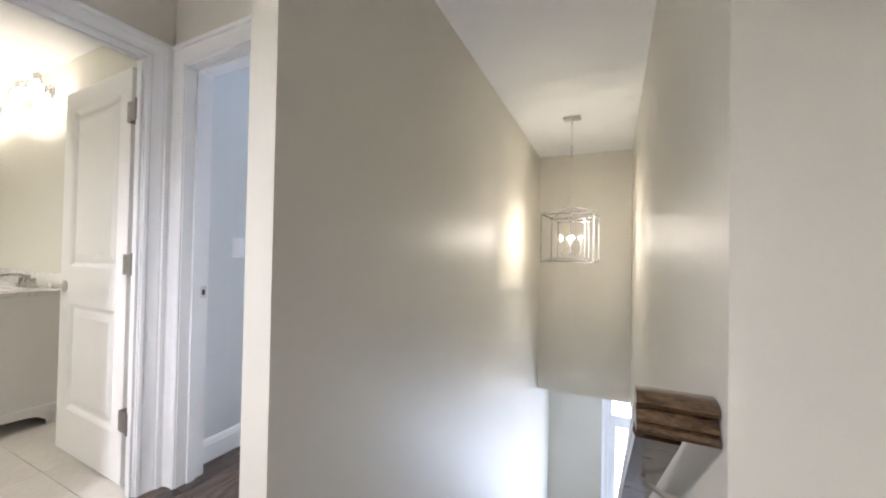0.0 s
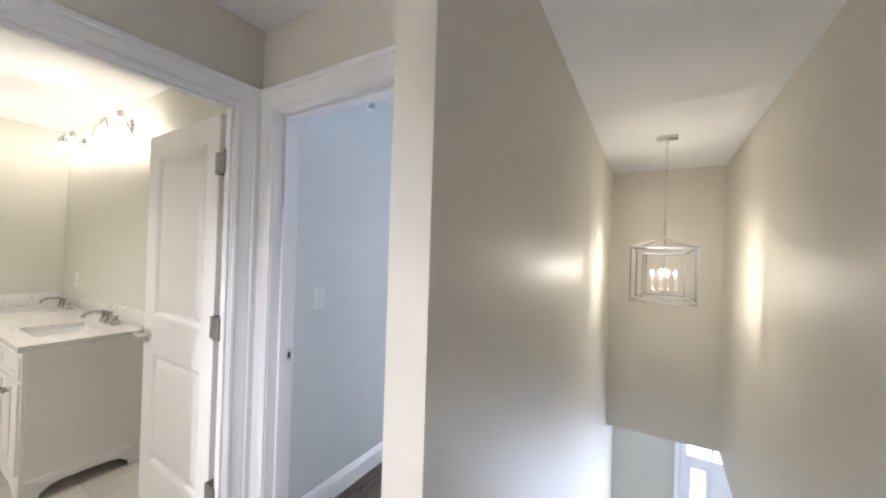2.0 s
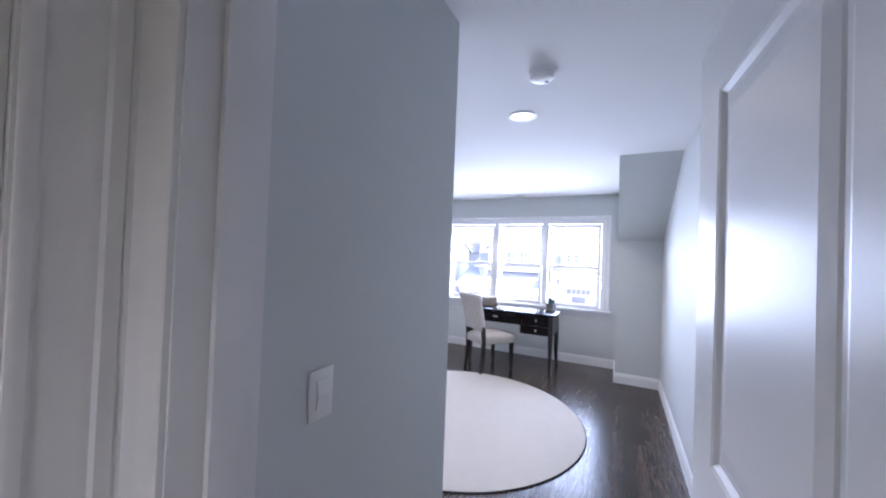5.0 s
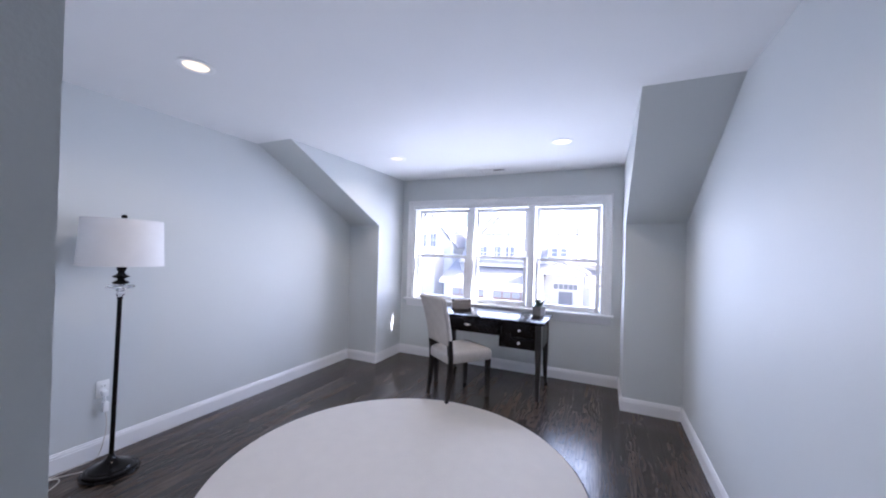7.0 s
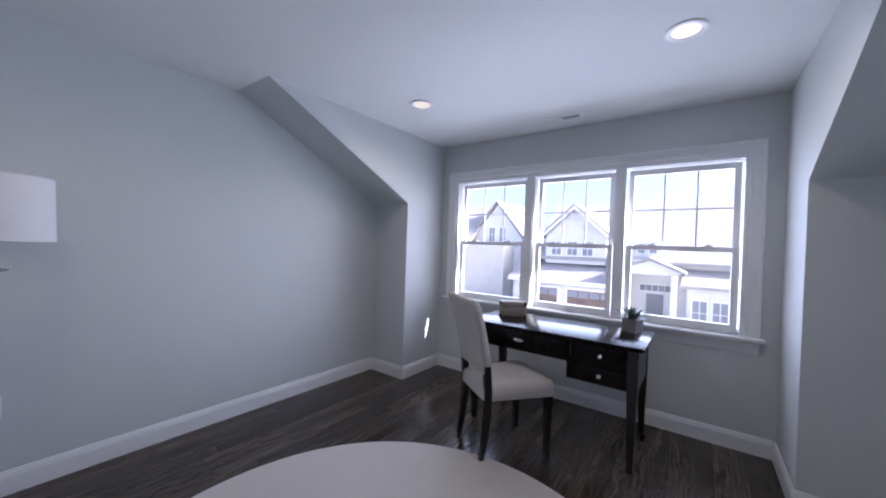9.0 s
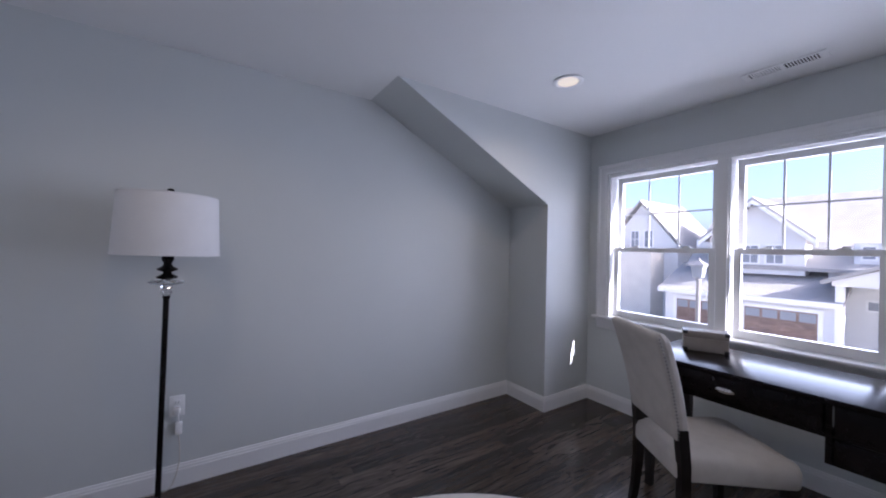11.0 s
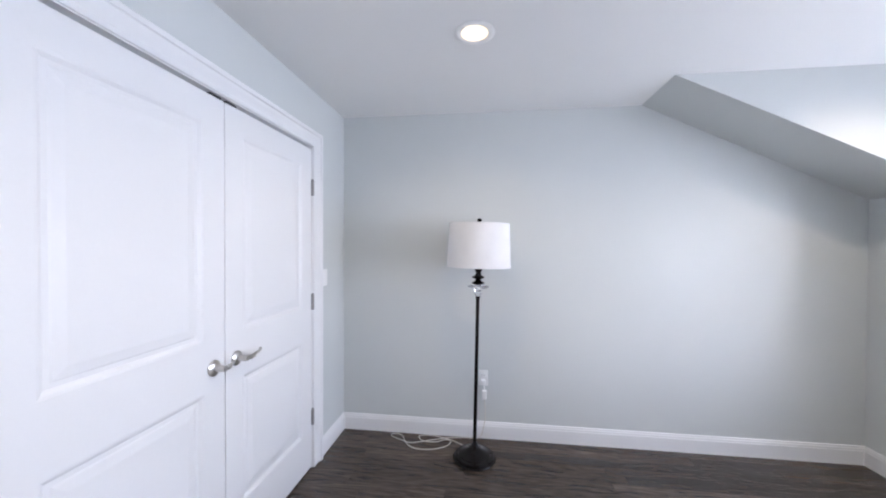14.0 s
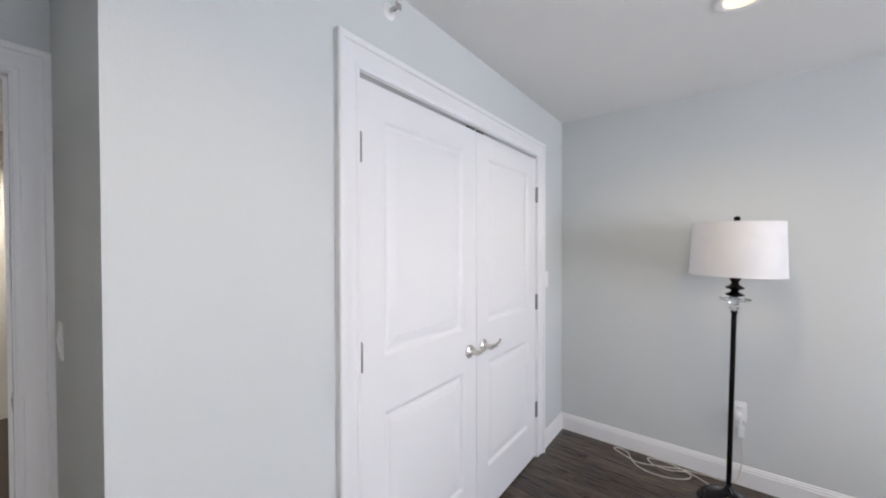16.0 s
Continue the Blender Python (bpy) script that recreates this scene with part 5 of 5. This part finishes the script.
def house_window(parent, x0, x1, z0, z1, y, cols=2, rows=2):
    w = part("window", boxes((x0 - 0.09, y - 0.05, z0 - 0.09, x1 + 0.09, y - 0.01, z0), (x0 - 0.09, y - 0.05, z1, x1 + 0.09, y - 0.01, z1 + 0.1), (x0 - 0.09, y - 0.05, z0, x0, y - 0.01, z1), (x1, y - 0.05, z0, x1 + 0.09, y - 0.01, z1)), M_TRIM, parent, "white framed window")
    part("pane", boxes((x0, y - 0.02, z0, x1, y - 0.005, z1)), M_DKGLASS, w, "dark glass", smooth=None)
    bm = bmesh.new()
    for k in range(1, cols):
        x = x0 + (x1 - x0) * k / cols
        box(bm, x - 0.02, y - 0.035, z0, x + 0.02, y - 0.021, z1)
    for k in range(1, rows):
        z = z0 + (z1 - z0) * k / rows
        box(bm, x0, y - 0.034, z - 0.02, x1, y - 0.022, z + 0.02)
    part("glazing_bar", bm, M_TRIM, w)


def garage_door(parent, x0, x1, z0, z1, y):
    d = part("garage_door", boxes((x0, y - 0.03, z0, x1, y - 0.005, z1)), M_GARAGE, parent, "brown panelled garage door")
    part("trim", boxes((x0 - 0.2, y - 0.06, z0, x0, y - 0.004, z1 + 0.2), (x1, y - 0.06, z0, x1 + 0.2, y - 0.004, z1 + 0.2), (x0, y - 0.06, z1, x1, y - 0.004, z1 + 0.2)), M_TRIM, d, "white trim")
    n = 4
    for r in range(4):
        for k in range(n):
            a, b = x0 + (x1 - x0) * (k + 0.08) / n, x0 + (x1 - x0) * (k + 0.92) / n
            c, e = z0 + (z1 - z0) * (r + 0.12) / 4, z0 + (z1 - z0) * (r + 0.88) / 4
            if r == 3:
                part("light", boxes((a, y - 0.045, c, b, y - 0.031, e)), M_DKGLASS, d, "small glazed light")
            else:
                part("door_panel", boxes((a, y - 0.042, c, b, y - 0.031, e), bevel=0.004), M_GARAGE, d)


h1 = thing("house", "white clapboard house with grey roof and two brown garage doors", "house", pose(0, 0, 0))
part("wall", boxes((-14.6, 30.0, GZ, -6.9, 36, -0.75), (-14.0, 33.0, -0.75, -7.5, 40, 2.4), (-7.49, 32.0, GZ, 8.0, 42, 0.9), (-3.4, 30.6, GZ, 3.5, 31.99, -0.6)), M_CLAP, h1, "white clapboard walls", smooth=None)
bm = bmesh.new()
roof_slab(bm, (33.2, 0.75), (29.6, -0.85), -14.9, -6.6)
roof_slab(bm, (38.0, 5.5), (31.5, 0.75), -14.0, 8.4)
roof_slab(bm, (38.0, 5.5), (44.0, 0.75), -14.0, 8.4)
roof_slab(bm, (32.1, 0.4), (30.2, -0.6), -3.7, 3.8)
part("roof", bm, M_ROOF, h1, "grey shingle roof", smooth=None)
part("gable_wall", prism(bmesh.new(), [(-12.7, 0.3), (-12.7, 2.45), (-10.5, 4.45), (-8.3, 2.45), (-8.3, 0.3)], 31.6, 36, "y"), M_CLAP, h1, "white gable", smooth=None)
part("gable_roof", roof_gable(bmesh.new(), -10.5, 2.7, 4.85, 2.4, 31.2, 37.0), M_ROOF, h1, smooth=None)
part("rake_board", roof_gable(bmesh.new(), -10.5, 2.72, 4.66, 2.2, 31.15, 31.25, 0.25), M_TRIM, h1, "white rake board", smooth=None)
for x0, x1 in ((-12.2, -11.5), (-11.0, -10.3), (-9.9, -9.2)):
    house_window(h1, x0, x1, 0.95, 1.95, 31.6)
garage_door(h1, -13.9, -11.15, GZ + 0.03, -1.5, 30.0)
garage_door(h1, -10.42, -7.5, GZ + 0.03, -1.5, 30.0)
part("fascia", boxes((-14.9, 29.55, -1.12, -6.6, 29.7, -0.86)), M_TRIM, h1, "white fascia")
house_window(h1, -6.3, -5.9, 1.3, 1.9, 31.9, 1, 2)
house_window(h1, -5.6, -5.2, 1.3, 1.9, 31.9, 1, 2)
part("dormer_wall", boxes((-6.6, 31.9, 0.8, -4.9, 35, 2.1)), M_CLAP, h1, smooth=None)
part("porch_gable", prism(bmesh.new(), [(-7.0, -0.02), (-7.0, 0.2), (-5.4, 0.85), (-3.8, 0.2), (-3.8, -0.02)], 29.6, 32.0, "y"), M_CLAP, h1, "white porch gable", smooth=None)
part("porch_roof", roof_gable(bmesh.new(), -5.4, 1.95, 1.08, 0.22, 29.4, 32.5), M_ROOF, h1, smooth=None)
for x in (-6.75, -4.05):
    part("porch_column", boxes((x - 0.15, 29.7, GZ, x + 0.15, 30.0, -0.021), (x - 0.2, 29.65, GZ, x + 0.2, 30.05, GZ + 0.3), bevel=0.01), M_TRIM, h1, "white porch column")
part("front_door", boxes((-5.7, 31.93, GZ + 0.3, -4.7, 31.99, -1.45), bevel=0.01), material("door_grey", (0.24, 0.25, 0.28), 0.5), h1, "grey front door")
house_window(h1, -6.1, -4.3, -1.25, -0.85, 31.99, 5, 1)
for x0, x1 in ((-3.1, -2.4), (-2.1, -1.4), (0.6, 1.3)):
    house_window(h1, x0, x1, -2.9, -1.5, 30.6)

h2 = thing("house", "tall pale house with white gable and grey roof", "house", pose(0, 0, 0))
part("wall", boxes((-27, 32.5, GZ, -16.8, 42, 1.6)), M_TAN, h2, "tan shingle walls", smooth=None)
part("gable_wall", prism(bmesh.new(), [(-21.4, GZ), (-21.4, 2.0), (-18.6, 5.4), (-15.8, 2.0), (-15.8, GZ)], 34.5, 41, "y"), M_CLAP, h2, "white gable", smooth=None)
part("gable_roof", roof_gable(bmesh.new(), -18.6, 3.3, 5.8, 1.9, 34.2, 42), M_ROOF, h2, smooth=None)
bm = bmesh.new()
roof_slab(bm, (37.2, 5.6), (32.0, 1.4), -27.5, -20.4)
roof_slab(bm, (37.2, 5.6), (42.6, 1.4), -27.5, -20.4)
part("roof", bm, M_ROOF, h2, "grey shingle roof", smooth=None)
for x0, x1 in ((-19.4, -18.8), (-18.3, -17.7)):
    house_window(h2, x0, x1, 1.9, 3.2, 34.5)
house_window(h2, -17.6, -16.9, -1.6, 0.0, 34.5)

M_POST = material("grey_post", (0.22, 0.22, 0.23), 0.5)
sl = thing("street_lamp", "slim grey lamp post with a lantern head by the road", "street lamp", pose(-7.10, 15.05, GZ) @ Matrix.Diagonal((1, 1, 0.86, 1)))
bm = bmesh.new()
lathe(bm, [(0.14, 0.0), (0.14, 0.25), (0.09, 0.30), (0.075, 0.9), (0.055, 1.0), (0.05, 5.25), (0.08, 5.30), (0.03, 5.36)], sides=16)
part("pole", bm, M_POST, sl)
bm = soft([[(a * s, b * s, z) for a, b in ((-1, -1), (1, -1), (1, 1), (-1, 1))] for z, s in ((5.36, 0.09), (5.40, 0.10), (5.72, 0.14))])
part("lantern", bm, M_DKGLASS, sl, "glazed lantern", smooth=None)
bm = soft([[(a * s, b * s, z) for a, b in ((-1, -1), (1, -1), (1, 1), (-1, 1))] for z, s in ((5.721, 0.18), (5.74, 0.18), (5.88, 0.04), (5.96, 0.01))])
part("lantern_cap", bm, M_POST, sl, smooth=None)
M_SHRUB = material("bare_shrub", (0.10, 0.10, 0.075), 0.9, var=0.4, scale=6, fine=40, bump=0.3)
rs = random.Random(3)
for sx, sy, sr in ((-14.6, 26.2, 0.75), (-13.4, 26.6, 0.6), (-3.0, 29.4, 0.5), (-1.9, 29.3, 0.55)):
    b = thing("shrub", "low bare winter shrub beside the drive", "shrub", pose(sx, sy, GZ), "shrubs by the drive")
    bm = bmesh.new()
    for k in range(420):
        a, e, r = rs.uniform(0, 6.283), rs.uniform(0.05, 1.5), sr * rs.uniform(0.55, 1.0)
        p = Vector((r * math.cos(a) * math.cos(e), r * math.sin(a) * math.cos(e), 0.1 + 0.8 * r * math.sin(e)))
        q = Euler((rs.uniform(0, 6), rs.uniform(0, 6), rs.uniform(0, 6))).to_matrix()
        bm.faces.new([bm.verts.new(p + q @ Vector(v)) for v in ((-0.05, -0.02, 0), (0.05, -0.02, 0), (0.0, 0.06, 0.02))])
    part("crown", bm, M_SHRUB, b, smooth=None)
    bm = bmesh.new()
    for k in range(7):
        a = k * 0.9
        rod(bm, (0.03 * math.cos(a), 0.03 * math.sin(a), 0), (sr * 0.6 * math.cos(a), sr * 0.6 * math.sin(a), sr * 0.7), 0.018, 0.006, 6)
    part("stem", bm, M_SHRUB, b)

# ---- floor pieces: boards and tiles ----
floor_ob = bpy.data.objects["floor"]
board_cache = {}


def board(length, width):
    key = (round(length, 2), round(width, 3))
    if key not in board_cache:
        g = 0.0003
        w, l, c = width / 2 - g, length / 2 - g, 0.0006
        me = bpy.data.meshes.new("board")
        v = [(sx * w, sy * l, -0.02) for sx, sy in ((-1, -1), (1, -1), (1, 1), (-1, 1))] + [(sx * w, sy * l, -c) for sx, sy in ((-1, -1), (1, -1), (1, 1), (-1, 1))] + [(sx * (w - c), sy * (l - c), 0) for sx, sy in ((-1, -1), (1, -1), (1, 1), (-1, 1))]
        f = [(0, 3, 2, 1), (8, 9, 10, 11)] + [(a + k, a + (k + 1) % 4, a + 4 + (k + 1) % 4, a + 4 + k) for a in (0, 4) for k in range(4)]
        me.from_pydata(v, [], f)
        me.materials.append(M_FLOOR)
        board_cache[key] = me
    return board_cache[key]


rnd = random.Random(11)


def lay(x0, x1, span, width):
    n = round((x1 - x0) / width)
    w = (x1 - x0) / n
    for k in range(n):
        xa = x0 + k * w
        ya, yb2 = span(xa, xa + w)
        y = ya
        left = rnd.uniform(0.35, 1.4)
        while y < yb2 - 0.01:
            ln = min(round(left, 1), yb2 - y)
            if yb2 - y - ln < 0.25:
                ln = yb2 - y
            ob = new("board", board(ln, w))
            ob.parent = floor_ob
            ob.location = (xa + w / 2, y + ln / 2, rnd.uniform(-0.0004, 0.0))
            y += ln
            left = rnd.uniform(0.6, 2.0)


def bedroom_span(a, b):
    return (YD if a > XC - T else YC - T, YW + 0.02 if XDL - 0.05 < (a + b) / 2 < XDR + 0.05 else Y2 + 0.02)


lay(XL, XR + 0.02, bedroom_span, 0.083)
lay(XB, -1.88, lambda a, b: (-0.5, YD), 0.083)
lay(-1.88, 0.85, lambda a, b: (-0.5, YT - 0.09), 0.11)

bath_floor = setting("floor_bath", boxes((-6.04, -0.5, -0.30, XB - TB2 + 0.03, 2.34, -0.012)), M_GROUT, "grout bed of the bathroom tiles", "floor")
tile_mesh = mesh_of("tile", boxes((-0.2985, -0.1485, -0.012, 0.2985, 0.1485, -0.001), bevel=0.0015), M_TILE)
for ix in range(5):
    for iy in range(10):
        t = new("tile", tile_mesh)
        t.parent = bath_floor
        t.location = (-3.27 - 0.6 * ix, 2.19 - 0.3 * iy, 0)
thr = setting("threshold", boxes((XB - TB2 + 0.031, BY0, -0.3, XB, BY1, -0.002)), M_TREAD, "dark wood door threshold", "threshold")
